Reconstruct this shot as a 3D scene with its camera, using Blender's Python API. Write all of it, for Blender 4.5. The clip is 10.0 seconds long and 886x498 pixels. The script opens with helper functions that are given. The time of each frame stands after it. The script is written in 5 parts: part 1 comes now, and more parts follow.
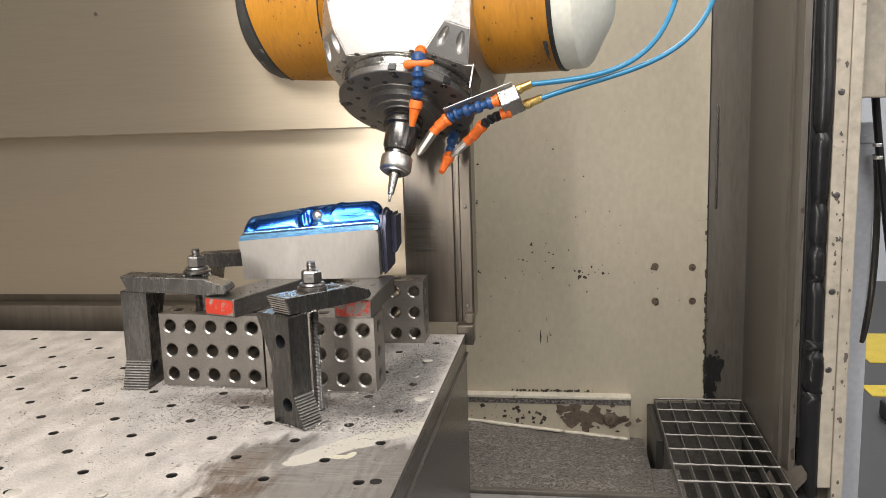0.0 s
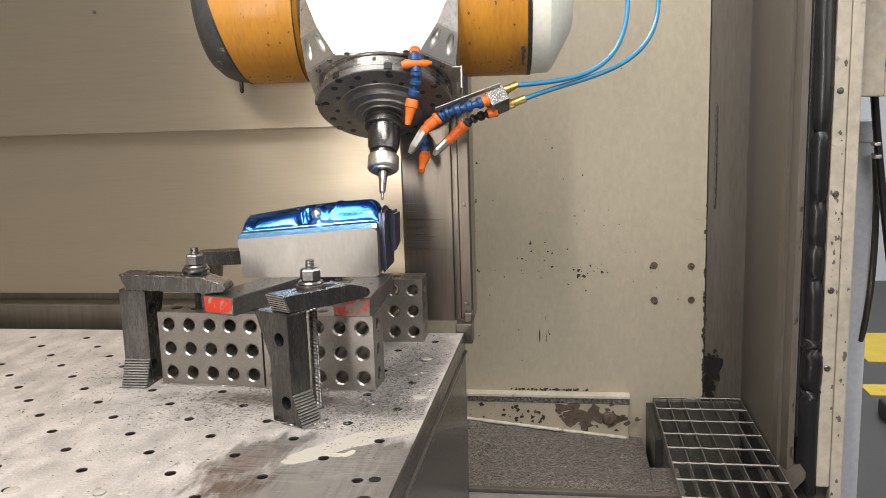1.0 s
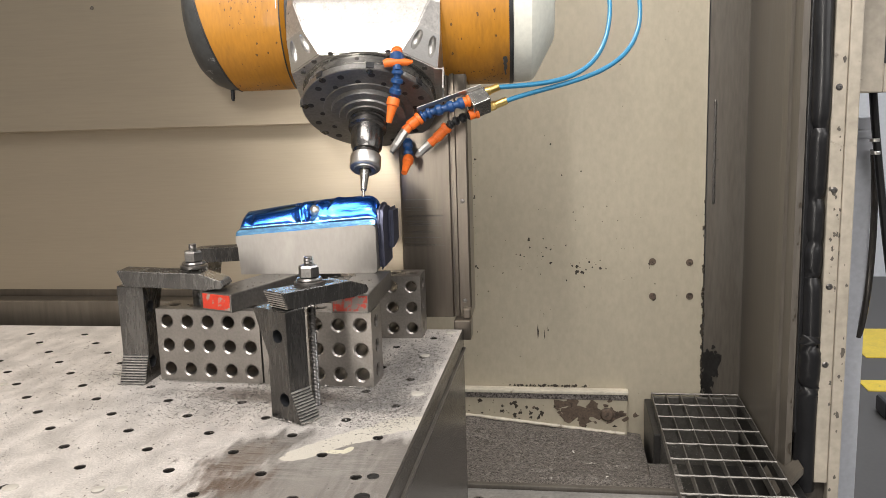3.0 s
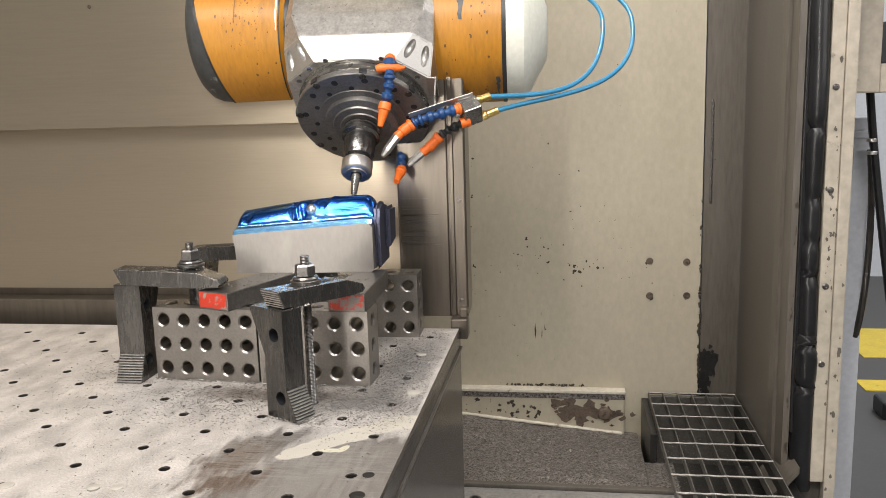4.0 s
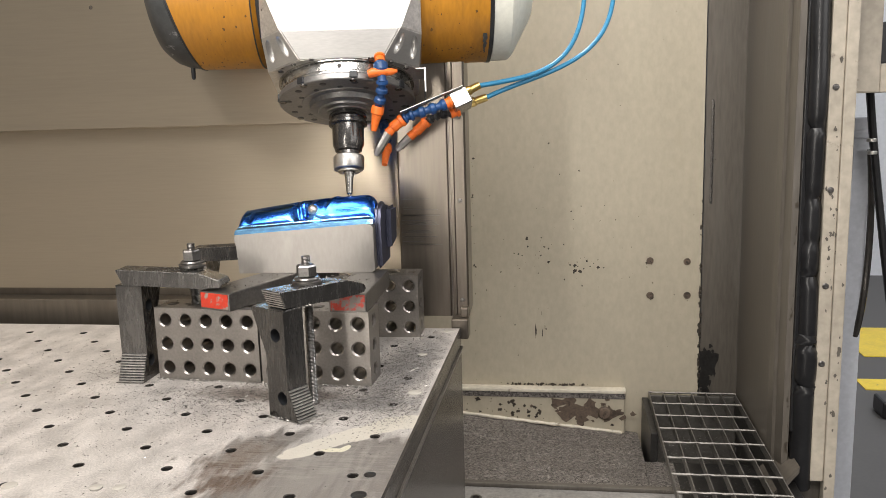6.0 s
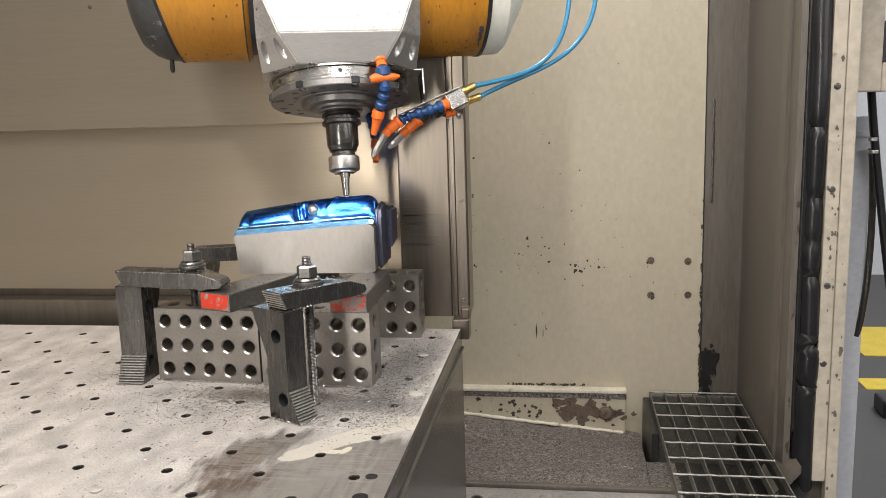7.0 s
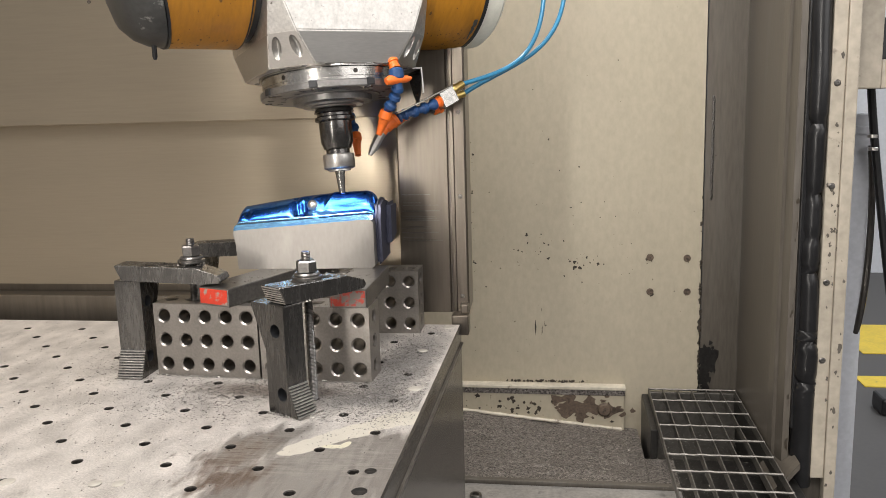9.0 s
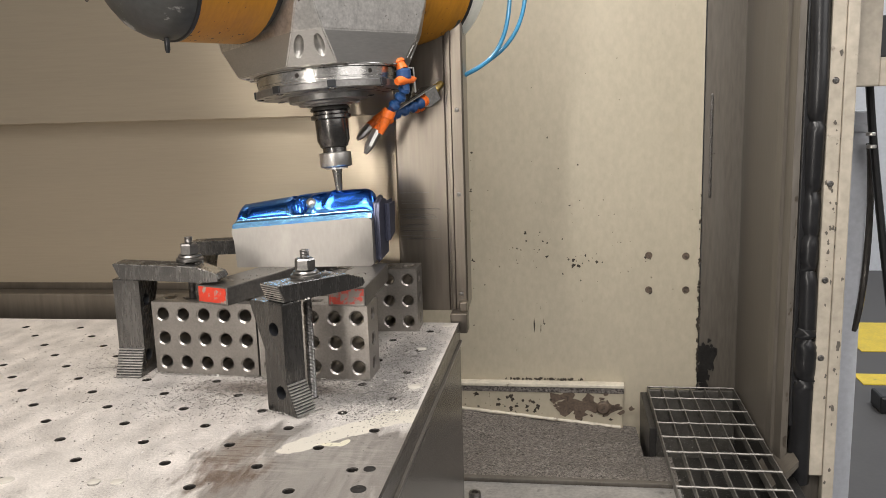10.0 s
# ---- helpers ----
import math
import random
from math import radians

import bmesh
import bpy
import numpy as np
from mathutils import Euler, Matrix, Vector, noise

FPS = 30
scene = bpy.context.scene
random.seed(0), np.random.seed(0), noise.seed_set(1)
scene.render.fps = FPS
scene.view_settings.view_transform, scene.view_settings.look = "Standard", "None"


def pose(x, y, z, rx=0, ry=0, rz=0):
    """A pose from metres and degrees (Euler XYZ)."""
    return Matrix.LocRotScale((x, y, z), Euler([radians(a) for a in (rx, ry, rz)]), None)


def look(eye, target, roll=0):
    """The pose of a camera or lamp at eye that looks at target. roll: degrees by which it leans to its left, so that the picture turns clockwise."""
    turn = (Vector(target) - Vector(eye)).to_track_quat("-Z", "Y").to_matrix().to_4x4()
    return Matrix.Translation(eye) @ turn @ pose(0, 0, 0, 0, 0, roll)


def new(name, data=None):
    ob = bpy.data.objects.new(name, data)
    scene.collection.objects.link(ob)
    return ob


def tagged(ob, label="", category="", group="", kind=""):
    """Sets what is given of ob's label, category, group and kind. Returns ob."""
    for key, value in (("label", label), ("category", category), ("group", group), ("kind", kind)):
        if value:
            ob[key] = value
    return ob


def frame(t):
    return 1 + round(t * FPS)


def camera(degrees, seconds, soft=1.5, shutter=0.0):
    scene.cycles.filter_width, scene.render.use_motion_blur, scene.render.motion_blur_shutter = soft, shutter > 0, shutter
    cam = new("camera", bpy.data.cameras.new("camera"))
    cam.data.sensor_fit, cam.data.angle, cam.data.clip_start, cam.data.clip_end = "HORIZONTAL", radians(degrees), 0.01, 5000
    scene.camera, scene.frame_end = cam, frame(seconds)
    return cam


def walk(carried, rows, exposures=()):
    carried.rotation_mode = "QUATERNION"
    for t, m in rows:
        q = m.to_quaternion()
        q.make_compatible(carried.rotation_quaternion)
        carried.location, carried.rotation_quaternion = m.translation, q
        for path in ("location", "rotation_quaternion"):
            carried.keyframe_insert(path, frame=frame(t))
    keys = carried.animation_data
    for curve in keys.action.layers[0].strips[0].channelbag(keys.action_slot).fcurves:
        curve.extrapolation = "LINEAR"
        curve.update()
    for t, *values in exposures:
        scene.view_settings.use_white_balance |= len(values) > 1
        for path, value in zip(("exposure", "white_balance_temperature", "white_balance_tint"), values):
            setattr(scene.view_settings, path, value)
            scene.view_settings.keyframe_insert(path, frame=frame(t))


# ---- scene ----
from mathutils.geometry import tessellate_polygon

cam = camera(56.13, 10.0, 0.6)
walk(cam, [
    (0.0, pose(0.0009, -0.0016, 0.3671, 80.437, 1.808, 8.525)),
    (0.5, pose(-0.0002, -0.0024, 0.3672, 80.432, 1.817, 8.485)),
    (1.0, pose(0.0009, -0.0014, 0.3653, 80.407, 1.779, 8.461)),
    (1.5, pose(0.0022, -0.0003, 0.3653, 80.338, 1.744, 8.446)),
    (2.0, pose(0.0004, 0.0004, 0.3664, 80.197, 1.791, 8.393)),
    (2.5, pose(-0.0000, 0.0000, 0.3663, 80.146, 1.804, 8.378)),
    (4.0, pose(0.0044, -0.0014, 0.3665, 80.050, 1.660, 8.299)),
    (4.5, pose(0.0054, -0.0028, 0.3682, 80.069, 1.717, 8.327)),
    (5.0, pose(0.0038, -0.0037, 0.3687, 80.045, 1.736, 8.288)),
    (5.5, pose(0.0048, -0.0058, 0.3688, 80.011, 1.661, 8.345)),
    (7.0, pose(0.0014, 0.0000, 0.3688, 79.958, 1.765, 8.264)),
    (7.5, pose(0.0001, 0.0010, 0.3638, 80.082, 1.761, 8.271)),
    (8.0, pose(0.0003, 0.0023, 0.3637, 80.012, 1.724, 8.263)),
    (8.5, pose(0.0003, 0.0022, 0.3638, 79.930, 1.613, 8.242)),
    (9.0, pose(0.0007, 0.0002, 0.3658, 79.789, 1.632, 8.222)),
    (9.5, pose(0.0011, -0.0005, 0.3672, 79.700, 1.711, 8.201)),
    (10.0, pose(0.0005, 0.0005, 0.3648, 79.689, 1.684, 8.118)),
])

# ---- world and lamps ----
world = bpy.data.worlds.new("hall_air")
scene.world = world
world.use_nodes = True
world.node_tree.nodes["Background"].inputs[0].default_value = (1.0, 0.955, 0.93, 1)
world.node_tree.nodes["Background"].inputs[1].default_value = 0.36
scene.view_settings.exposure = 0.0


def area_lamp(name, m, sx, sy, watts, colour=(1, 0.96, 0.9)):
    data = bpy.data.lights.new(name, "AREA")
    data.shape, data.size, data.size_y, data.energy, data.color = "RECTANGLE", sx, sy, watts, colour
    ob = new(name, data)
    ob.matrix_basis = m
    return ob


area_lamp("unseen_lamp", look((-0.60, 0.30, 1.52), (-0.40, 1.2, 0.2)), 1.0, 0.42, 24, (1, 0.95, 0.9))
# fill added out of view to brighten the beige wall and sump floor
area_lamp("unseen_lamp", look((-0.13, 1.56, 1.64), (-0.24, 1.92, -0.6)), 0.22, 0.4, 16, (1, 0.95, 0.9))
# front fill for the hall's light, out of view
area_lamp("unseen_hall_light", look((0.55, -1.6, 2.9), (-0.2, 1.2, 0.1)), 1.6, 1.2, 84, (1, 0.96, 0.93))
# strip added out of view to make the glow on the stainless wall
area_lamp("unseen_hall_light", look((-1.13, -2.6, 0.62), (-0.35, 1.2, 0.2)), 0.24, 1.8, 46, (1, 0.94, 0.87))
# added out of view on the right to brighten the turned spindle housing
area_lamp("unseen_hall_light", look((2.6, -0.75, 1.35), (-0.3, 1.2, 0.5)), 2.8, 1.4, 29, (1, 0.97, 0.95))
area_lamp("unseen_hall_light", look((2.2, 3.0, 3.0), (1.6, 4.0, -0.9)), 1.5, 1.5, 92, (0.93, 0.96, 1))


# ---- materials ----
def mat(name, colour, rough=0.5, metal=0.0, vary=0.25, scale=8.0, bump=0.15, fine=120.0, stain=None, amount=0.5, stretch=(1, 1, 1), spread=0.0, edge=0.08, stain_rough=None, coat=0.0, aniso=0.0):
    """Surface with coarse and fine variation, relief and optional stains of another colour."""
    m = bpy.data.materials.new(name)
    m.use_nodes = True
    nt = m.node_tree
    p = nt.nodes["Principled BSDF"]
    p.inputs["Metallic"].default_value = metal
    p.inputs["Coat Weight"].default_value = coat
    if aniso:
        tan = nt.nodes.new("ShaderNodeTangent")
        tan.direction_type = "UV_MAP"
        nt.links.new(tan.outputs[0], p.inputs["Tangent"])
        p.inputs["Anisotropic"].default_value = aniso
        p.inputs["Anisotropic Rotation"].default_value = 0.25
    tc = nt.nodes.new("ShaderNodeTexCoord")
    mp = nt.nodes.new("ShaderNodeMapping")
    mp.inputs["Scale"].default_value = stretch
    nt.links.new(tc.outputs["Object"], mp.inputs["Vector"])
    big = nt.nodes.new("ShaderNodeTexNoise")
    big.inputs["Scale"].default_value, big.inputs["Detail"].default_value = scale, 6
    small = nt.nodes.new("ShaderNodeTexNoise")
    small.inputs["Scale"].default_value, small.inputs["Detail"].default_value = fine, 4
    nt.links.new(mp.outputs[0], big.inputs["Vector"])
    nt.links.new(mp.outputs[0], small.inputs["Vector"])
    add = nt.nodes.new("ShaderNodeMath")
    add.operation = "MULTIPLY_ADD"
    add.inputs[1].default_value = 0.5
    nt.links.new(small.outputs[0], add.inputs[0])
    half = nt.nodes.new("ShaderNodeMath")
    half.operation = "MULTIPLY"
    half.inputs[1].default_value = 0.5
    nt.links.new(big.outputs[0], half.inputs[0])
    nt.links.new(half.outputs[0], add.inputs[2])
    ramp = nt.nodes.new("ShaderNodeValToRGB")
    lo = [max(0, c * (1 - vary)) for c in colour]
    hi = [min(1, c * (1 + vary)) for c in colour]
    ramp.color_ramp.elements[0].position, ramp.color_ramp.elements[1].position = 0.32, 0.68
    ramp.color_ramp.elements[0].color, ramp.color_ramp.elements[1].color = (*lo, 1), (*hi, 1)
    nt.links.new(add.outputs[0], ramp.inputs[0])
    out = ramp.outputs[0]
    if spread:
        info = nt.nodes.new("ShaderNodeObjectInfo")
        hsv = nt.nodes.new("ShaderNodeHueSaturation")
        rng = nt.nodes.new("ShaderNodeMapRange")
        rng.inputs["To Min"].default_value, rng.inputs["To Max"].default_value = 1 - spread, 1 + spread
        nt.links.new(info.outputs["Random"], rng.inputs["Value"])
        nt.links.new(rng.outputs[0], hsv.inputs["Value"])
        nt.links.new(out, hsv.inputs["Color"])
        out = hsv.outputs[0]
    rr = nt.nodes.new("ShaderNodeMapRange")
    rr.inputs["To Min"].default_value, rr.inputs["To Max"].default_value = max(0.02, rough * 0.75), min(1, rough * 1.3)
    nt.links.new(add.outputs[0], rr.inputs["Value"])
    rough_out = rr.outputs[0]
    if stain:
        sn = nt.nodes.new("ShaderNodeTexNoise")
        sn.inputs["Scale"].default_value, sn.inputs["Detail"].default_value, sn.inputs["Roughness"].default_value = scale * 1.7, 8, 0.62
        sm = nt.nodes.new("ShaderNodeMapRange")
        sm.inputs["From Min"].default_value, sm.inputs["From Max"].default_value = 1 - amount, 1 - amount + edge
        nt.links.new(mp.outputs[0], sn.inputs["Vector"])
        nt.links.new(sn.outputs[0], sm.inputs["Value"])
        mix = nt.nodes.new("ShaderNodeMix")
        mix.data_type = "RGBA"
        nt.links.new(sm.outputs[0], mix.inputs["Factor"])
        nt.links.new(out, mix.inputs["A"])
        mix.inputs["B"].default_value = (*stain, 1)
        out = mix.outputs["Result"]
        if stain_rough is not None:
            mr = nt.nodes.new("ShaderNodeMix")
            nt.links.new(sm.outputs[0], mr.inputs["Factor"])
            nt.links.new(rough_out, mr.inputs["A"])
            mr.inputs["B"].default_value = stain_rough
            rough_out = mr.outputs[0]
    nt.links.new(out, p.inputs["Base Color"])
    nt.links.new(rough_out, p.inputs["Roughness"])
    if bump:
        b = nt.nodes.new("ShaderNodeBump")
        b.inputs["Strength"].default_value, b.inputs["Distance"].default_value = bump, 0.002
        nt.links.new(add.outputs[0], b.inputs["Height"])
        nt.links.new(b.outputs[0], p.inputs["Normal"])
    return m


TABLE = mat("ground_cast_iron", (0.55, 0.517, 0.485), 0.42, 0.3, 0.42, 22, 0.7, 420, (0.22, 0.20, 0.18), 0.375, edge=0.10, stretch=(1.5, 0.8, 1))
# dark table sides; their glossy streaks are painted in as the lighter stain
TABLE_SIDE = mat("dark_streaked_steel", (0.095, 0.088, 0.082), 0.24, 0.65, 0.35, 8, 0.10, 120, (0.22, 0.205, 0.185), 0.33, edge=0.2, stretch=(1, 1.6, 0.35))
# table holes, strap slots and pin discs: recess darkness is put into this colour
HOLE = mat("dark_recess", (0.05, 0.045, 0.04), 0.5, 0.7, 0.3, 60, 0.3, 400)
BLOCK = mat("ground_tool_steel", (0.27, 0.25, 0.228), 0.38, 0.85, 0.22, 22, 0.1, 300, (0.2, 0.18, 0.16), 0.36, edge=0.2, spread=0.06)
BORE = mat("reamed_bore", (0.26, 0.24, 0.22), 0.3, 0.9, 0.2, 60, 0.1, 300)
DARKSTEEL = mat("black_oxide_steel", (0.115, 0.11, 0.104), 0.26, 0.85, 0.35, 26, 0.12, 240, (0.24, 0.228, 0.215), 0.35, edge=0.35, spread=0.15, stretch=(1.8, 1.8, 0.25))
BARSTEEL = mat("scratched_bar_steel", (0.20, 0.19, 0.178), 0.32, 0.85, 0.3, 20, 0.15, 220, (0.10, 0.092, 0.085), 0.42, edge=0.2)
WORN = mat("worn_serration_steel", (0.45, 0.43, 0.41), 0.35, 0.85, 0.4, 40, 0.2, 220)
NUTSTEEL = mat("zinc_nut_steel", (0.21, 0.2, 0.19), 0.3, 0.9, 0.3, 80, 0.1, 300)
PART = mat("milled_mould_steel", (0.35, 0.33, 0.305), 0.40, 0.8, 0.10, 12, 0.06, 200, (0.43, 0.41, 0.38), 0.42, edge=0.25, stretch=(1, 1, 0.35))
BLUE = mat("blue_iridescent_milled_steel", (0.035, 0.16, 0.80), 0.2, 1.0, 0.55, 30, 0.05, 300, (0.20, 0.52, 0.97), 0.49, edge=0.25, stretch=(0.3, 1.6, 1.6))
BLUEBAND = mat("pale_blue_milled_step", (0.26, 0.56, 0.98), 0.24, 1.0, 0.3, 24, 0.04, 300, (0.08, 0.30, 0.90), 0.44, edge=0.2, stretch=(0.3, 1, 1))
SLAB = mat("dark_milled_flank", (0.10, 0.105, 0.15), 0.42, 0.8, 0.3, 30, 0.1, 260)
RED = mat("worn_red_paint", (0.50, 0.035, 0.014), 0.5, 0, 0.2, 40, 0.25, 200, (0.26, 0.22, 0.19), 0.47, edge=0.05)
FADEDRED = mat("faded_red_paint", (0.42, 0.045, 0.025), 0.5, 0, 0.25, 40, 0.25, 200, (0.20, 0.17, 0.15), 0.545, edge=0.06)
YELLOW = mat("oil_stained_yellow_paint", (0.43, 0.185, 0.012), 0.45, 0, 0.16, 9, 0.08, 120, (0.22, 0.095, 0.012), 0.44, edge=0.25, stretch=(2.0, 0.6, 0.5), coat=0.05)
SCUFF = mat("brown_scuffed_paint", (0.14, 0.065, 0.015), 0.5, 0, 0.3, 60, 0.1, 200)
CAPGREY = mat("dark_grey_moulded_cover", (0.045, 0.047, 0.047), 0.42, 0, 0.4, 12, 0.2, 120, (0.30, 0.30, 0.29), 0.385, edge=0.05)
CAPWHITE = mat("white_plastic_cover", (0.72, 0.72, 0.64), 0.4, 0, 0.1, 9, 0.1, 120, (0.2, 0.2, 0.17), 0.28, edge=0.06)
ALU = mat("spattered_milled_aluminium", (0.56, 0.54, 0.51), 0.33, 0.85, 0.25, 75, 0.05, 260, (0.13, 0.115, 0.10), 0.345, edge=0.06)
ALUFLAT = mat("milled_aluminium_chamfer", (0.47, 0.457, 0.435), 0.33, 0.85, 0.10, 30, 0.03, 300, (0.25, 0.23, 0.21), 0.30, edge=0.05, stretch=(0.3, 1, 1.6))
FLANGE = mat("turned_spindle_steel", (0.42, 0.41, 0.39), 0.25, 0.95, 0.25, 20, 0.1, 240, (0.12, 0.11, 0.1), 0.36, edge=0.1)
PLATE = mat("dull_spindle_face", (0.23, 0.222, 0.213), 0.38, 0.8, 0.25, 22, 0.15, 240)
BLACKTOOL = mat("black_tool_holder", (0.125, 0.12, 0.115), 0.24, 0.9, 0.3, 40, 0.05, 240)
CHROME = mat("bright_collet_nut", (0.60, 0.58, 0.55), 0.34, 1.0, 0.12, 30, 0.05, 300)
CARBIDE = mat("carbide_cutter", (0.3, 0.29, 0.27), 0.25, 0.95, 0.2, 60, 0.05, 300)
BLUEPLAST = mat("blue_segment_plastic", (0.012, 0.055, 0.17), 0.38, 0, 0.25, 40, 0.1, 200)
ORANGE = mat("orange_segment_plastic", (0.80, 0.16, 0.02), 0.42, 0, 0.2, 40, 0.1, 200)
# black plastic parts; the same black also stands for shade in bores and notches
BLACKPLAST = mat("black_plastic_and_recess", (0.015, 0.016, 0.018), 0.4, 0, 0.25, 40, 0.1, 200)
BRASS = mat("brass_fitting", (0.62, 0.45, 0.16), 0.3, 0.95, 0.2, 60, 0.05, 300)
HOSE = mat("blue_air_hose", (0.03, 0.20, 0.36), 0.3, 0, 0.15, 20, 0.03, 200, coat=0.3)
STAINLESS = mat("brushed_stainless_panel", (0.45, 0.385, 0.29), 0.36, 0.9, 0.05, 3, 0.02, 60, stretch=(0.3, 0.3, 6), aniso=0.97)
TRIMSTEEL = mat("drip_stained_steel_strip", (0.15, 0.128, 0.102), 0.36, 0.8, 0.2, 8, 0.08, 90, (0.36, 0.33, 0.28), 0.31, edge=0.1, stretch=(1.5, 1, 0.15))
PILLAR = mat("dark_stainless_cover", (0.165, 0.143, 0.118), 0.30, 0.85, 0.22, 5, 0.06, 70, (0.15, 0.13, 0.11), 0.42, edge=0.25, stretch=(2.0, 1, 0.15))
# cream of rim and crust; the rim's lit edge is put into it
CREAM = mat("lit_rim_and_crust_cream", (0.62, 0.57, 0.47), 0.45, 0.0, 0.2, 14, 0.2, 90, (0.30, 0.25, 0.19), 0.38, edge=0.06)
# pit bottom and back, with the pit's darkness in the colour
DRAINGREY = mat("dark_grey_drain_sheet", (0.10, 0.093, 0.082), 0.4, 0.2, 0.4, 10, 0.2, 120, (0.03, 0.027, 0.024), 0.45, edge=0.2)
BEIGE = mat("beige_sheet_paint", (0.45, 0.403, 0.308), 0.38, 0.0, 0.10, 3.2, 0.03, 90, (0.40, 0.345, 0.245), 0.36, edge=0.2, stretch=(1, 1, 0.6))
BEIGELIGHT = mat("cream_sheet_paint", (0.42, 0.375, 0.305), 0.42, 0.0, 0.22, 6, 0.12, 60, (0.17, 0.145, 0.12), 0.40, edge=0.05)
GREYPAINT = mat("grimy_grey_panel", (0.108, 0.095, 0.079), 0.36, 0.0, 0.3, 4, 0.2, 90, (0.14, 0.128, 0.112), 0.43, edge=0.2, stretch=(1.6, 1.6, 0.22))
CHIP = mat("bare_dark_metal", (0.055, 0.045, 0.035), 0.6, 0.3, 0.4, 60, 0.4, 300)
RUBBER = mat("black_rubber_seal", (0.012, 0.012, 0.013), 0.3, 0, 0.3, 14, 0.15, 100)
SWARF = mat("grey_chip_bed", (0.235, 0.215, 0.20), 0.42, 0.45, 0.98, 150, 1.0, 520, (0.055, 0.048, 0.042), 0.475, edge=0.06)
FLAKE = mat("bright_metal_flakes", (0.30, 0.285, 0.265), 0.35, 0.9, 0.5, 300, 0.0, 500)
FLAKEDARK = mat("dark_metal_flakes", (0.12, 0.112, 0.105), 0.5, 0.7, 0.5, 300, 0.0, 500)
GRATEROD = mat("bright_worn_grate_rod", (0.22, 0.208, 0.19), 0.4, 0.8, 0.4, 60, 0.3, 260)
GRATE = mat("galvanised_grate", (0.18, 0.17, 0.155), 0.45, 0.7, 0.4, 20, 0.3, 160)
# near black: the darkness under the grating is put into this colour
SUMP = mat("near_black_surface", (0.02, 0.019, 0.018), 0.35, 0.2, 0.5, 18, 0.5, 160)
MILK = mat("pale_plug_metal", (0.42, 0.395, 0.35), 0.3, 0, 0.08, 12, 0.05, 150)
RUST = mat("bare_rusty_metal", (0.135, 0.10, 0.075), 0.6, 0.2, 0.4, 40, 0.4, 200, (0.06, 0.045, 0.035), 0.45, edge=0.1)
WETPLATE = mat("wet_grey_plate", (0.42, 0.41, 0.40), 0.3, 0.5, 0.3, 14, 0.2, 120, (0.10, 0.095, 0.09), 0.42, edge=0.15)
CONCRETE = mat("hall_concrete", (0.085, 0.082, 0.08), 0.5, 0, 0.2, 3, 0.1, 60)
LANEPAINT = mat("yellow_lane_paint", (0.75, 0.55, 0.05), 0.45, 0, 0.15, 9, 0.1, 90, (0.3, 0.25, 0.1), 0.3)
HALLGREY = mat("pale_grey_machine_paint", (0.46, 0.475, 0.51), 0.42, 0, 0.12, 6, 0.05, 90)
PALE = mat("pale_hall_wall", (0.66, 0.68, 0.72), 0.6, 0, 0.08, 1.5, 0.05, 40)


def add_spill(m, ovals, colour, rough, amp, scale, edge, seed, stretch=(1, 1, 1), cover=1.0):
    """A stain made of overlapping ovals (x, y, turn, half length, half width) with one ragged rim."""
    nt = m.node_tree
    b = nt.nodes["Principled BSDF"]
    tc = nt.nodes.new("ShaderNodeTexCoord")
    best = None
    for x, y, turn, sx, sy in ovals:
        mp = nt.nodes.new("ShaderNodeMapping")
        mp.vector_type = "TEXTURE"
        mp.inputs["Location"].default_value = (x, y, 0)
        mp.inputs["Rotation"].default_value = (0, 0, radians(turn))
        mp.inputs["Scale"].default_value = (sx, sy, 1)
        ln = nt.nodes.new("ShaderNodeVectorMath")
        ln.operation = "LENGTH"
        nt.links.new(tc.outputs["Object"], mp.inputs["Vector"])
        nt.links.new(mp.outputs[0], ln.inputs[0])
        if best is None:
            best = ln.outputs["Value"]
        else:
            mn = nt.nodes.new("ShaderNodeMath")
            mn.operation = "SMOOTH_MIN"
            mn.inputs[2].default_value = 0.25
            nt.links.new(best, mn.inputs[0])
            nt.links.new(ln.outputs["Value"], mn.inputs[1])
            best = mn.outputs[0]
    flow = nt.nodes.new("ShaderNodeMapping")
    flow.inputs["Scale"].default_value = stretch
    ns = nt.nodes.new("ShaderNodeTexNoise")
    ns.noise_dimensions = "4D"
    ns.inputs["W"].default_value, ns.inputs["Scale"].default_value, ns.inputs["Detail"].default_value = seed, scale, 7
    ma = nt.nodes.new("ShaderNodeMath")
    ma.operation = "MULTIPLY_ADD"
    ma.inputs[1].default_value = amp
    mr = nt.nodes.new("ShaderNodeMapRange")
    mr.inputs["From Min"].default_value, mr.inputs["From Max"].default_value = 1 + amp / 2, 1 + amp / 2 - edge
    mr.inputs["To Max"].default_value = cover
    nt.links.new(tc.outputs["Object"], flow.inputs["Vector"])
    nt.links.new(flow.outputs[0], ns.inputs["Vector"])
    nt.links.new(ns.outputs[0], ma.inputs[0])
    nt.links.new(best, ma.inputs[2])
    nt.links.new(ma.outputs[0], mr.inputs["Value"])
    for socket, value, kind in (("Base Color", (*colour, 1), "RGBA"), ("Roughness", rough, "FLOAT")):
        mix = nt.nodes.new("ShaderNodeMix")
        mix.data_type = kind
        old = b.inputs[socket].links[0].from_socket
        live = [q for q in mix.inputs if q.enabled]
        nt.links.new(mr.outputs[0], live[0])
        nt.links.new(old, live[1])
        live[2].default_value = value
        nt.links.new([q for q in mix.outputs if q.enabled][0], b.inputs[socket])


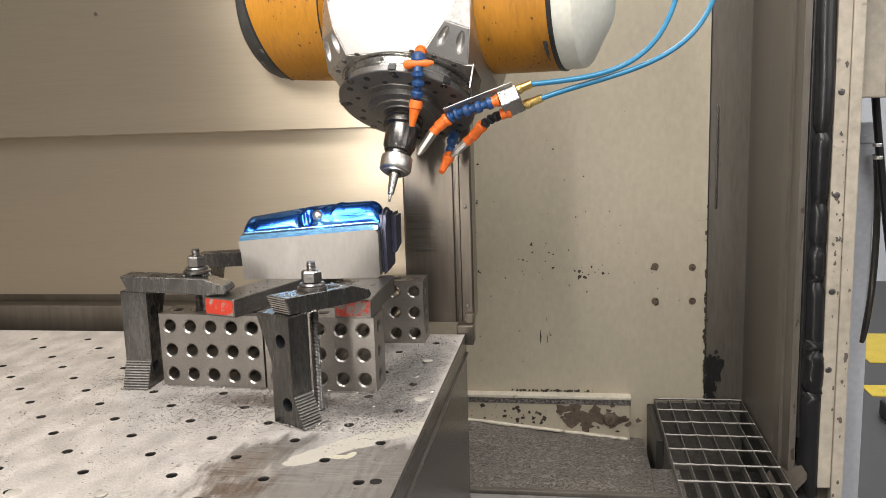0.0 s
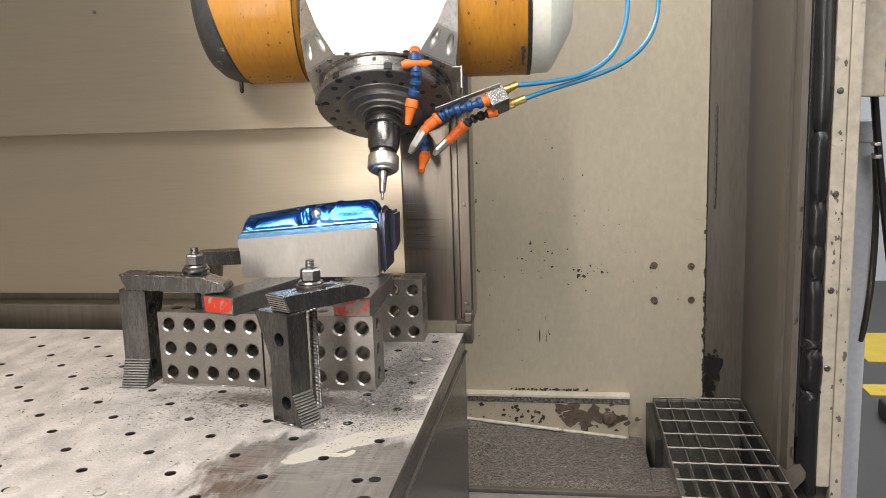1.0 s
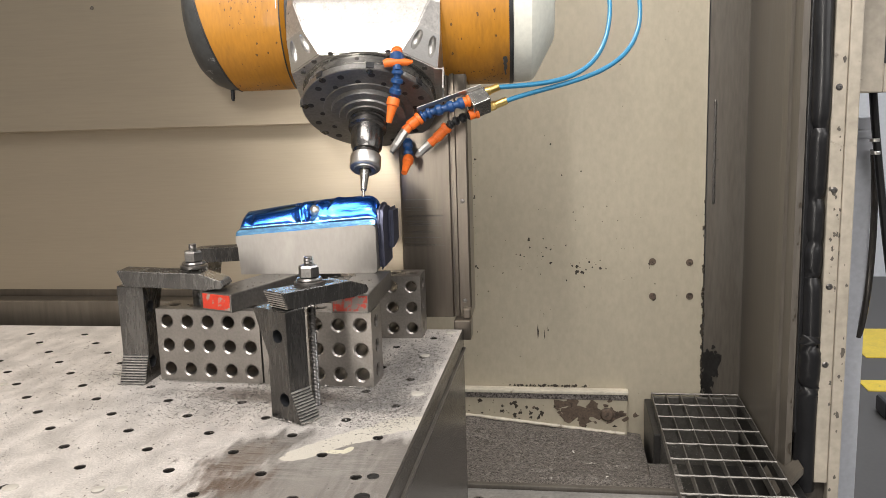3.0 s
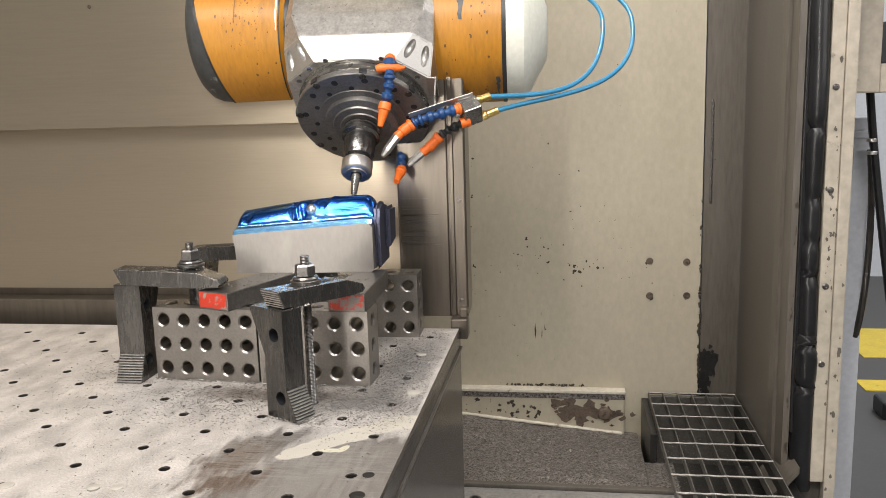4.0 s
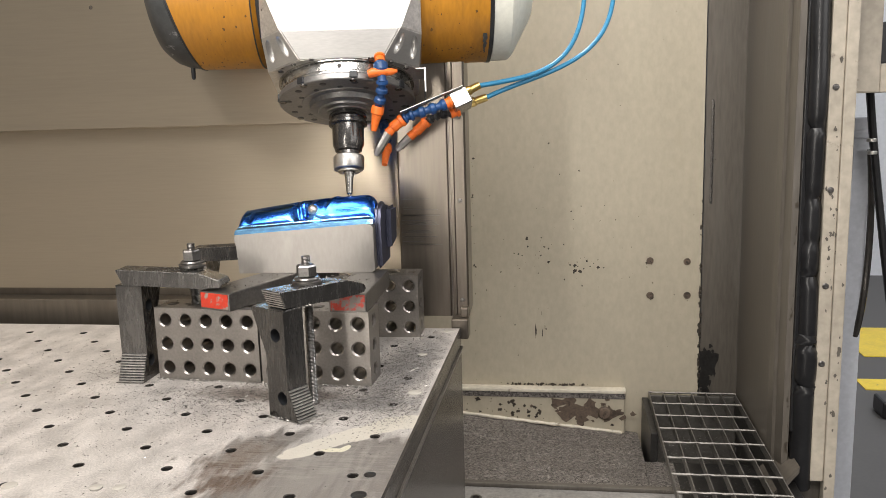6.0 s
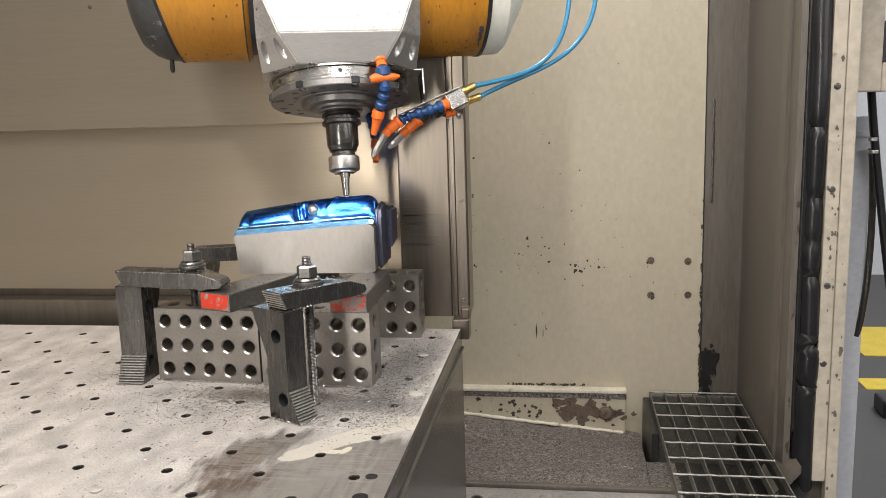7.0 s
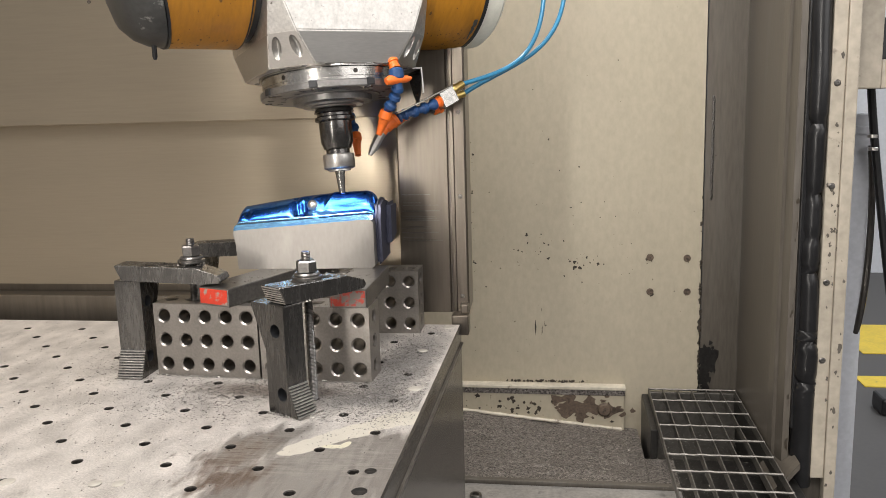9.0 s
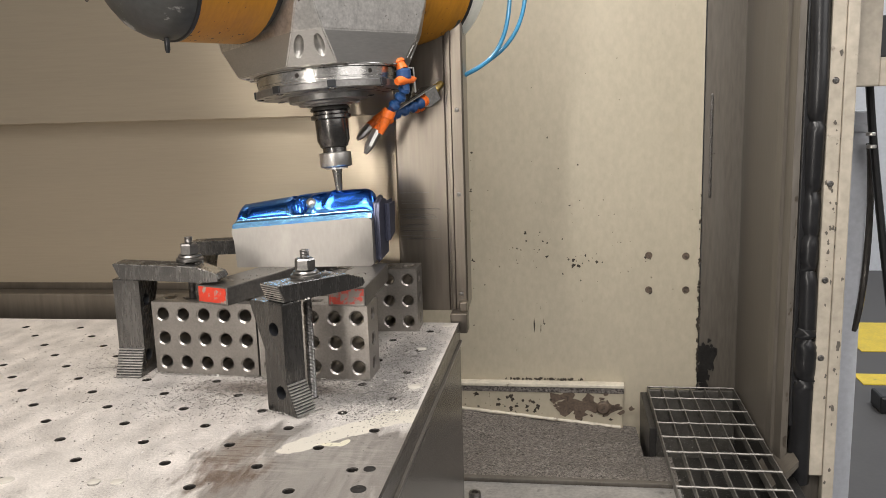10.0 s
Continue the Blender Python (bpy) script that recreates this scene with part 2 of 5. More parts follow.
# bare worn corner, brown film, chips' grime, then the dried milky coolant
add_spill(TABLE, [(-0.245, 0.725, 0, 0.13, 0.11), (-0.335, 0.815, 62, 0.075, 0.045), (-0.205, 0.80, 30, 0.085, 0.085)], (0.165, 0.15, 0.135), 0.3, 1.7, 38, 0.35, 1.0, (1.6, 0.5, 1), 0.88)
add_spill(TABLE, [(-0.345, 0.785, 68, 0.07, 0.030), (-0.330, 0.735, 30, 0.05, 0.03)], (0.105, 0.07, 0.048), 0.33, 2.8, 55, 0.6, 2.0, (1.8, 0.5, 1), 0.8)
add_spill(TABLE, [(-0.25, 0.75, 86, 0.11, 0.075)], (0.36, 0.34, 0.31), 0.3, 5.0, 70, 0.8, 2.5, (2.2, 0.25, 1), 0.4)
add_spill(TABLE, [(-0.30, 0.80, -8, 0.12, 0.05)], (0.42, 0.40, 0.36), 0.3, 6.0, 110, 0.6, 2.8, (0.25, 2.0, 1), 0.28)
add_spill(TABLE, [(-0.37, 0.985, -3, 0.14, 0.032)], (0.15, 0.11, 0.085), 0.5, 1.2, 45, 0.5, 3.0, (1, 1, 1), 0.7)
add_spill(TABLE, [(-0.22, 1.10, 82, 0.20, 0.050), (-0.24, 0.965, 20, 0.08, 0.04)], (0.29, 0.28, 0.275), 0.4, 1.0, 40, 0.6, 4.0, (1, 1, 1), 0.75)
add_spill(TABLE, [(-0.272, 0.824, 46, 0.044, 0.017), (-0.232, 0.864, 40, 0.056, 0.019), (-0.184, 0.903, 22, 0.046, 0.022)], (0.66, 0.62, 0.54), 0.32, 0.75, 55, 0.10, 5.0)
add_spill(TABLE, [(-0.248, 0.819, 4, 0.014, 0.0055), (-0.236, 0.824, 70, 0.011, 0.005)], (0.74, 0.70, 0.55), 0.3, 0.5, 80, 0.12, 7.0)


# ---- mesh tools ----
def box(bm, x0, x1, y0, y1, z0, z1, bevel=0.0, mi=0, m=None):
    r = bmesh.ops.create_cube(bm, size=1)
    vs = r["verts"]
    for v in vs:
        v.co = Vector((x0 + (v.co.x + 0.5) * (x1 - x0), y0 + (v.co.y + 0.5) * (y1 - y0), z0 + (v.co.z + 0.5) * (z1 - z0)))
    fs = list({f for v in vs for f in v.link_faces})
    for f in fs:
        f.material_index = mi
    if bevel:
        es = list({e for v in vs for e in v.link_edges})
        r = bmesh.ops.bevel(bm, geom=es, offset=bevel, segments=2, affect="EDGES", profile=0.5)
        vs = list({v for f in r["faces"] for v in f.verts} | {v for v in vs if v.is_valid})
    if m is not None:
        vs = [v for v in vs if v.is_valid]
        bmesh.ops.transform(bm, matrix=m, verts=vs)


def lathe(bm, prof, seg=32, m=None, mi=0, caps=True):
    """Turn a profile of (radius, height) about z."""
    m = m or Matrix()
    rings = []
    for r, z in prof:
        rings.append([bm.verts.new(m @ Vector((r * math.cos(2 * math.pi * k / seg), r * math.sin(2 * math.pi * k / seg), z))) for k in range(seg)])
    for a, b in zip(rings, rings[1:]):
        for k in range(seg):
            f = bm.faces.new((a[k], a[(k + 1) % seg], b[(k + 1) % seg], b[k]))
            f.smooth, f.material_index = True, mi
    if caps:
        bm.faces.new(list(reversed(rings[0]))).material_index = mi
        bm.faces.new(rings[-1]).material_index = mi


def prism(bm, pts, m, depth, mi=0):
    """Extrude a polygon of (u, v) by depth along the third axis of m."""
    a = [bm.verts.new(m @ Vector((u, v, 0))) for u, v in pts]
    b = [bm.verts.new(m @ Vector((u, v, depth))) for u, v in pts]
    bm.faces.new(list(reversed(a))).material_index = mi
    bm.faces.new(b).material_index = mi
    n = len(pts)
    for k in range(n):
        bm.faces.new((a[k], a[(k + 1) % n], b[(k + 1) % n], b[k])).material_index = mi


def tube(bm, pts, radius, seg=10, mi=0):
    """A round bar along a line of points; radius may be a list."""
    pts = [Vector(p) for p in pts]
    rad = radius if isinstance(radius, (list, tuple)) else [radius] * len(pts)
    up, rings = Vector((0.13, 0.21, 0.97)), []
    for i, p in enumerate(pts):
        d = (pts[min(i + 1, len(pts) - 1)] - pts[max(i - 1, 0)]).normalized()
        s = d.cross(up)
        if s.length < 0.05:
            s = d.cross(Vector((1, 0, 0)))
        s.normalize()
        w = s.cross(d)
        rings.append([bm.verts.new(p + rad[i] * (math.cos(2 * math.pi * k / seg) * s + math.sin(2 * math.pi * k / seg) * w)) for k in range(seg)])
    for a, b in zip(rings, rings[1:]):
        for k in range(seg):
            f = bm.faces.new((a[k], a[(k + 1) % seg], b[(k + 1) % seg], b[k]))
            f.smooth, f.material_index = True, mi
    bm.faces.new(list(reversed(rings[0]))).material_index = mi
    bm.faces.new(rings[-1]).material_index = mi


def bend(a, b, c, d, n=20):
    a, b, c, d = (Vector(p) for p in (a, b, c, d))
    return [a * (1 - t) ** 3 + 3 * b * t * (1 - t) ** 2 + 3 * c * t * t * (1 - t) + d * t ** 3 for t in (k / n for k in range(n + 1))]


def lay_uv(bm):
    """Plain upright mapping in metres, for the brushing direction."""
    uv = bm.loops.layers.uv.new("brush")
    for f in bm.faces:
        for c in f.loops:
            c[uv].uv = (c.vert.co.x + 0.3 * c.vert.co.y, c.vert.co.z + 0.1 * c.vert.co.y)


def crisp(bm):
    """Keep machined edges sharp where smooth faces meet at more than 35 degrees."""
    for e in bm.edges:
        if len(e.link_faces) == 2 and e.calc_face_angle(0.0) > 0.61:
            e.smooth = False


def finish(bm, name, mats):
    if mats is STAINLESS:
        lay_uv(bm)
    bmesh.ops.recalc_face_normals(bm, faces=bm.faces)
    crisp(bm)
    me = bpy.data.meshes.new(name)
    bm.to_mesh(me)
    bm.free()
    for m in mats if isinstance(mats, (list, tuple)) else [mats]:
        me.materials.append(m)
    return me


def thing(name, bm, mats, label, category, m=None, group="", kind=""):
    ob = new(name, finish(bm, name, mats))
    if m is not None:
        ob.matrix_basis = m
    return tagged(ob, label, category, group, kind)


def holder(name, label, category, m=None, group=""):
    ob = new(name)
    ob.empty_display_size = 0.05
    if m is not None:
        ob.matrix_basis = m
    return tagged(ob, label, category, group)


def part(name, bm, material, parent, label="", m=None):
    ob = new(name, finish(bm, name, material))
    ob.parent = parent
    if m is not None:
        ob.matrix_basis = m
    return tagged(ob, label)


def holed_cell(bm, m, w, h, r, chamfer, depth, mi_face, mi_bore, seg=16, back=True):
    """A w by h patch in the plane of m with a chamfered bore going along -z of m."""
    square, outer, inner, deep = [], [], [], []
    for k in range(seg):
        a = 2 * math.pi * (k + 0.5) / seg
        c, s = math.cos(a), math.sin(a)
        q = 1 / max(abs(c), abs(s))
        square.append(bm.verts.new(m @ Vector((c * q * w / 2, s * q * h / 2, 0))))
        outer.append(bm.verts.new(m @ Vector((c * (r + chamfer), s * (r + chamfer), 0))))
        inner.append(bm.verts.new(m @ Vector((c * r, s * r, -chamfer * 0.8))))
        deep.append(bm.verts.new(m @ Vector((c * r, s * r, -depth))))
    corner = {}
    for k in range(seg):
        n = (k + 1) % seg
        a, b = square[k], square[n]
        la, lb = m.inverted() @ a.co, m.inverted() @ b.co
        if abs(abs(la.x) - w / 2) < 1e-6 and abs(abs(lb.y) - h / 2) < 1e-6 and not (abs(abs(lb.x) - w / 2) < 1e-6) or abs(abs(la.y) - h / 2) < 1e-6 and abs(abs(lb.x) - w / 2) < 1e-6 and not (abs(abs(la.x) - w / 2) < 1e-6):
            c = bm.verts.new(m @ Vector((math.copysign(w / 2, la.x + lb.x), math.copysign(h / 2, la.y + lb.y), 0)))
            bm.faces.new((a, c, b, outer[n], outer[k])).material_index = mi_face
        else:
            bm.faces.new((a, b, outer[n], outer[k])).material_index = mi_face
        f = bm.faces.new((outer[k], outer[n], inner[n], inner[k]))
        f.material_index, f.smooth = mi_bore, True
        f = bm.faces.new((inner[k], inner[n], deep[n], deep[k]))
        f.material_index, f.smooth = mi_bore, True
    if back:
        bm.faces.new(deep).material_index = mi_bore


def smooth_raw(bm, name, mats):
    """Like finish, but welds the cells and keeps the face directions as made."""
    bmesh.ops.remove_doubles(bm, verts=bm.verts, dist=2e-5)
    crisp(bm)
    me = bpy.data.meshes.new(name)
    bm.to_mesh(me)
    bm.free()
    for m in mats:
        me.materials.append(m)
    return me


# ---- structure ----
def slab(name, x0, x1, y0, y1, z0, z1, material, label, bevel=0.0, category="wall"):
    bm = bmesh.new()
    box(bm, x0, x1, y0, y1, z0, z1, bevel)
    return thing(name, bm, material, label, category, kind="structure")


slab("ground", -30, 30, -30, 30, -0.95, -0.9, CONCRETE, "grey worn concrete floor of the workshop hall", category="floor")
slab("backdrop", -8, 9, 6.0, 6.1, -0.9, 4.0, PALE, "pale wall at the far side of the hall", category="wall")
# stainless back wall: upper panel stands proud with a rounded fold above the lower one
bm = bmesh.new()
prism(bm, [(1.43, 0.3445), (1.368, 0.3400), (1.366, 0.3415), (1.366, 1.7), (1.43, 1.7)], Matrix(((0, 0, 1, -2.4), (1, 0, 0, 0), (0, 1, 0, 0), (0, 0, 0, 1))), 2.135)
thing("wall_north", bm, STAINLESS, "brushed stainless steel upper panel with folded lower edge", "wall", kind="structure")
slab("wall_lower", -2.4, -0.265, 1.39, 1.43, 0.049, 0.344, STAINLESS, "brushed stainless steel lower panel behind the machine table")
bm = bmesh.new()
box(bm, -2.4, -0.272, 1.362, 1.40, -0.5, 0.034, 0.003)
box(bm, -2.4, -0.2, 1.405, 1.43, 0.030, 0.052)
thing("trim", bm, TRIMSTEEL, "grimy folded sheet strip at the foot of the stainless wall", "trim", kind="structure")
# upright cover with bends
bm = bmesh.new()
prism(bm, [(-0.2745, 1.385), (-0.2735, 1.351), (-0.2705, 1.348), (-0.1905, 1.348), (-0.1885, 1.351), (-0.1870, 1.351), (-0.1855, 1.346), (-0.1795, 1.3455), (-0.1780, 1.349), (-0.1620, 1.349), (-0.1590, 1.352), (-0.162, 1.43), (-0.2745, 1.43)], Matrix.Translation((0, 0, 0.012)), 1.69)
box(bm, -0.186, -0.158, 1.318, 1.35, -0.02, 0.014, 0.002)
box(bm, -0.172, -0.159, 1.330, 1.35, 0.0141, 0.030, 0.002)
thing("pillar", bm, PILLAR, "dark brushed stainless upright cover with bent edges", "pillar", kind="structure")
slab("wall_east", -0.9, 0.327, 2.05, 2.09, -0.6, 1.7, BEIGE, "beige painted sheet wall with paint chipped off")
slab("wall_corner", 0.331, 0.43, 2.056, 2.09, -0.6, 1.7, GREYPAINT, "grimy grey corner panel with a weld seam")
slab("wall_side", 0.42, 0.45, 1.735, 2.056, -0.395, 1.7, GREYPAINT, "grimy grey side panel beside the drain grating")
bm = bmesh.new()
prism(bm, [(0.4195, 1.735), (0.4225, 1.705), (0.428, 1.70), (0.432, 1.66), (0.443, 1.655), (0.443, 1.735)], Matrix.Translation((0, 0, -0.385)), 2.08)
thing("door_jamb", bm, GREYPAINT, "grimy folded sheet door jamb", "jamb", kind="structure")
# roof and west wall are out of view, added to close the enclosure
slab("ceiling", -2.4, 0.45, 0.75, 2.09, 1.7, 1.74, GREYPAINT, "unseen sheet metal roof added over the machine enclosure", category="ceiling")
slab("wall_west", -2.44, -2.4, 0.2, 1.43, -0.6, 1.7, STAINLESS, "unseen stainless side wall added to the machine enclosure")
# sump floor
bm = bmesh.new()
bmesh.ops.create_grid(bm, x_segments=70, y_segments=30, size=0.5)
for v in bm.verts:
    x, y = -0.42 + (v.co.x + 0.5) * 0.60, 1.69 + (v.co.y + 0.5) * 0.355
    z = -0.452 + max(0.0, (y - 1.72) / 0.31) * (-0.018 + 0.1042 * (0.145 - x))
    v.co = Vector((x, y, z + 0.006 * noise.noise(Vector((x * 14, y * 14, 0))) + 0.003 * noise.noise(Vector((x * 60, y * 60, 3)))))
thing("floor_chip_bed", bm, SWARF, "sloping sump floor covered by dark grey metal chips", "floor", kind="structure")
slab("floor_step", -0.45, 0.24, 1.680, 1.695, -0.62, -0.449, GREYPAINT, "folded dark front edge of the sump floor", 0.002, "floor")
slab("floor", -1.8, 0.24, 0.3, 1.676, -0.62, -0.457, WETPLATE, "wet grey steel sump plate", category="floor")
slab("drain_pit", 0.206, 0.44, 1.82, 2.05, -0.62, -0.56, DRAINGREY, "bottom of the drain pit, painted dark", category="floor")
slab("floor_chip_strip", 0.178, 0.24, 1.6955, 1.8155, -0.62, -0.4495, SWARF, "chip bed running under the drain grating", category="floor")
# the shade below the grating is painted into these slabs
slab("drain_floor", 0.2402, 0.44, 0.9, 1.816, -0.62, -0.449, SUMP, "chip covered floor under the drain grating", category="floor")
slab("drain_wall", 0.190, 0.206, 1.816, 2.05, -0.62, -0.3805, SUMP, "wall of the drain pit, painted near black", 0.002)
slab("drain_back", 0.206, 0.42, 2.040, 2.0495, -0.56, -0.372, DRAINGREY, "grey sheet back of the drain pit", 0.002)
slab("drain_side", 0.4195, 0.455, 0.9, 2.05, -0.62, -0.402, SUMP, "side of the drain pit, painted near black", 0.002)
slab("wall_foot", 0.45, 0.527, 1.665, 1.76, -0.9, 1.7, GREYPAINT, "sheet metal frame behind the door seal")

# ledge along the foot of the beige wall
ledge = holder("wall_ledge", "beige ledge at the wall foot with flaked paint and rust", "ledge")
bm = bmesh.new()
box(bm, -0.45, 0.147, 2.028, 2.05, -0.52, -0.3645, 0.003)
part("body", bm, BEIGE, ledge)
# rim painted paler than the ledge for the light on its top edge
bm = bmesh.new()
box(bm, -0.45, 0.149, 2.0215, 2.05, -0.364, -0.355, 0.002)
part("rim", bm, CREAM, ledge, "worn upper rim, its lit edge painted pale")
bm = bmesh.new()
box(bm, -0.45, 0.148, 2.0255, 2.04, -0.379, -0.3645, 0.001)
part("grime_joint", bm, SWARF, ledge, "grimy joint below the rim")
bm = bmesh.new()
tube(bm, [(-0.45 + 0.0118 * k, 2.024, -0.449 - 0.018 + 0.1042 * (0.145 - (-0.45 + 0.0118 * k)) + 0.002 * noise.noise(Vector((k * 0.7, 0, 5)))) for k in range(51)], [0.0042 + 0.0022 * noise.noise(Vector((k * 0.9, 4, 0))) for k in range(51)], 8)
part("crust", bm, CREAM, ledge, "pale crust along the chip bed")


# ---- machine table ----
OX, OY = -0.7107, 0.9598
table = holder("machine_table", "light grey cast iron machine table with rows of threaded holes", "table")
bm = bmesh.new()
for mm in range(-19, 11):
    for nn in range(-13, 7):
        cell = Matrix.Translation((OX + 0.05 * mm, OY + 0.05 * nn, 0))
        if (mm + nn) % 2 == 0:
            holed_cell(bm, cell, 0.05, 0.05, 0.0052, 0.0010, 0.016, 0, 1, 16)
        else:
            bm.faces.new([bm.verts.new(cell @ Vector(c)) for c in ((-0.025, -0.025, 0), (0.025, -0.025, 0), (0.025, 0.025, 0), (-0.025, 0.025, 0))])
XL, XR, YF, YB = OX - 0.05 * 19 - 0.025, OX + 0.05 * 10 + 0.025, OY - 0.05 * 13 - 0.025, OY + 0.05 * 6 + 0.025
XE, YE = -0.1695, 1.313


def quad(bm, pts, mi=0):
    bm.faces.new([bm.verts.new(p) for p in pts]).material_index = mi


quad(bm, [(XR, YF, 0), (XE - 0.002, YF, 0), (XE - 0.002, YE, 0), (XR, YE, 0)])
quad(bm, [(XL, YB, 0), (XR, YB, 0), (XR, YE, 0), (XL, YE, 0)])
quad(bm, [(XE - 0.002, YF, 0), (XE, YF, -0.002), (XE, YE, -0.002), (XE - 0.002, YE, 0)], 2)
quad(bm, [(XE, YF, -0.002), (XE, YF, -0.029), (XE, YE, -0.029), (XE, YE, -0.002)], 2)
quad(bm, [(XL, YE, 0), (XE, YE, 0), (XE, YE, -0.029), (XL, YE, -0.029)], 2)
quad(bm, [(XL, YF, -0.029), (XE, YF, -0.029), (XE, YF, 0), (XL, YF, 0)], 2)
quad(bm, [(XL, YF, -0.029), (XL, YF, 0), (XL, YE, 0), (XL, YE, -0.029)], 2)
top = new("top_plate", smooth_raw(bm, "top_plate", [TABLE, HOLE, TABLE_SIDE]))
top.parent = table
bm = bmesh.new()
box(bm, XL, XE + 0.0035, YF, YE, -0.033, -0.029, 0.001)
part("seam_lip", bm, NUTSTEEL, table, "bright worn lip below the top plate")
# apron with its glossy streaks painted into the colour
bm = bmesh.new()
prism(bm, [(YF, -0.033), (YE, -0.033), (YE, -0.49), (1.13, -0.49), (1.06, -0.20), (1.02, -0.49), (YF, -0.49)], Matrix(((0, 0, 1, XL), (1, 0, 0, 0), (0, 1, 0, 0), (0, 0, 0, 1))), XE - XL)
part("apron", bm, TABLE_SIDE, table, "dark streaked side of the table bed")


def plug(x, y, r):
    bm = bmesh.new()
    lathe(bm, [(r, -0.001), (r, 0.0006), (r * 0.8, 0.0012), (0.001, 0.0012)], 20)
    return thing("hole_plug", bm, MILK, "pale round plug set in a table hole", "plug", pose(x, y, 0), "plugs in the table")


for x, y, r in ((-0.1908, 1.0046, 0.0095), (-0.2081, 1.1673, 0.007), (-0.1878, 1.2973, 0.009), (-0.4621, 0.7122, 0.0065), (-0.4379, 0.7141, 0.0065), (-0.5547, 0.7083, 0.008), (-0.781, 1.007, 0.007)):
    plug(x, y, r)


# extra table holes as flat discs, their darkness put into the colour
for x, y, r in ((-0.1936, 0.7629, 0.0052), (-0.1943, 0.7187, 0.0068)):
    bm = bmesh.new()
    lathe(bm, [(r + 0.0012, -0.002), (r + 0.0010, 0.0005), (r, 0.0006), (0.0005, 0.0006)], 20)
    thing("hole_disc", bm, SUMP, "near-black disc for a hole in the table top", "insert", pose(x, y, 0), "inserts in the table")


def flakes(name, count, spots, size, z, material, label, seed, group_kind="stuff"):
    """Loose curled chips scattered round spots of (x, y, spread x, spread y, weight)."""
    rnd = random.Random(seed)
    vs, fs = [], []
    total = sum(s[4] for s in spots)
    while len(fs) < count:
        r, pick = rnd.random() * total, None
        for s in spots:
            r -= s[4]
            if r <= 0:
                pick = s
                break
        pick = pick or spots[-1]
        x, y = rnd.gauss(pick[0], pick[2]), rnd.gauss(pick[1], pick[3])
        if not (XL + 0.01 < x < XE - 0.006 and 0.66 < y < YE - 0.004):
            continue
        a, l = rnd.random() * 6.28, size * (0.35 + 1.3 * rnd.random() ** 2)
        w, h = l * (0.25 + 0.5 * rnd.random()), l * (0.1 + 0.5 * rnd.random())
        c, s_ = math.cos(a), math.sin(a)
        n = len(vs)
        vs += [(x - c * l, y - s_ * l, z), (x + c * l, y + s_ * l, z + h * 0.3), (x - s_ * w, y + c * w, z + h)]
        fs.append((n, n + 1, n + 2))
    me = bpy.data.meshes.new(name)
    me.from_pydata(vs, [], fs)
    me.materials.append(material)
    return tagged(new(name, me), label, "metal chips", kind=group_kind)


SPOTS = [(-0.22, 1.10, 0.035, 0.10, 5), (-0.37, 0.985, 0.09, 0.028, 4), (-0.23, 0.96, 0.045, 0.04, 3), (-0.42, 0.93, 0.08, 0.03, 1.2), (-0.55, 1.12, 0.15, 0.10, 0.8), (-0.85, 1.0, 0.25, 0.2, 1.4), (-0.63, 1.10, 0.03, 0.06, 0.8), (-0.5, 0.85, 0.2, 0.1, 0.8)]
flakes("metal_chips", 24000, SPOTS, 0.0011, 0.0003, FLAKEDARK, "fine dark steel chips strewn over the table", 4)
flakes("metal_chips", 15000, SPOTS, 0.0012, 0.0004, FLAKE, "fine bright steel chips strewn over the table", 9)
flakes("bright_chips", 900, [(-0.22, 1.12, 0.03, 0.10, 3), (-0.36, 0.985, 0.09, 0.02, 2), (-0.63, 1.12, 0.03, 0.04, 1)], 0.0020, 0.0005, FLAKE, "curled bright steel chips round the setup blocks", 2)


flakes("bright_chips", 2600, [(-0.487, 1.033, 0.035, 0.0022, 2), (-0.33, 1.0225, 0.035, 0.002, 2), (-0.300, 0.893, 0.012, 0.004, 1), (-0.285, 0.903, 0.006, 0.007, 1), (-0.562, 1.02, 0.008, 0.006, 0.6)], 0.0011, 0.0004, WORN, "bright steel dust gathered along the block feet", 12)


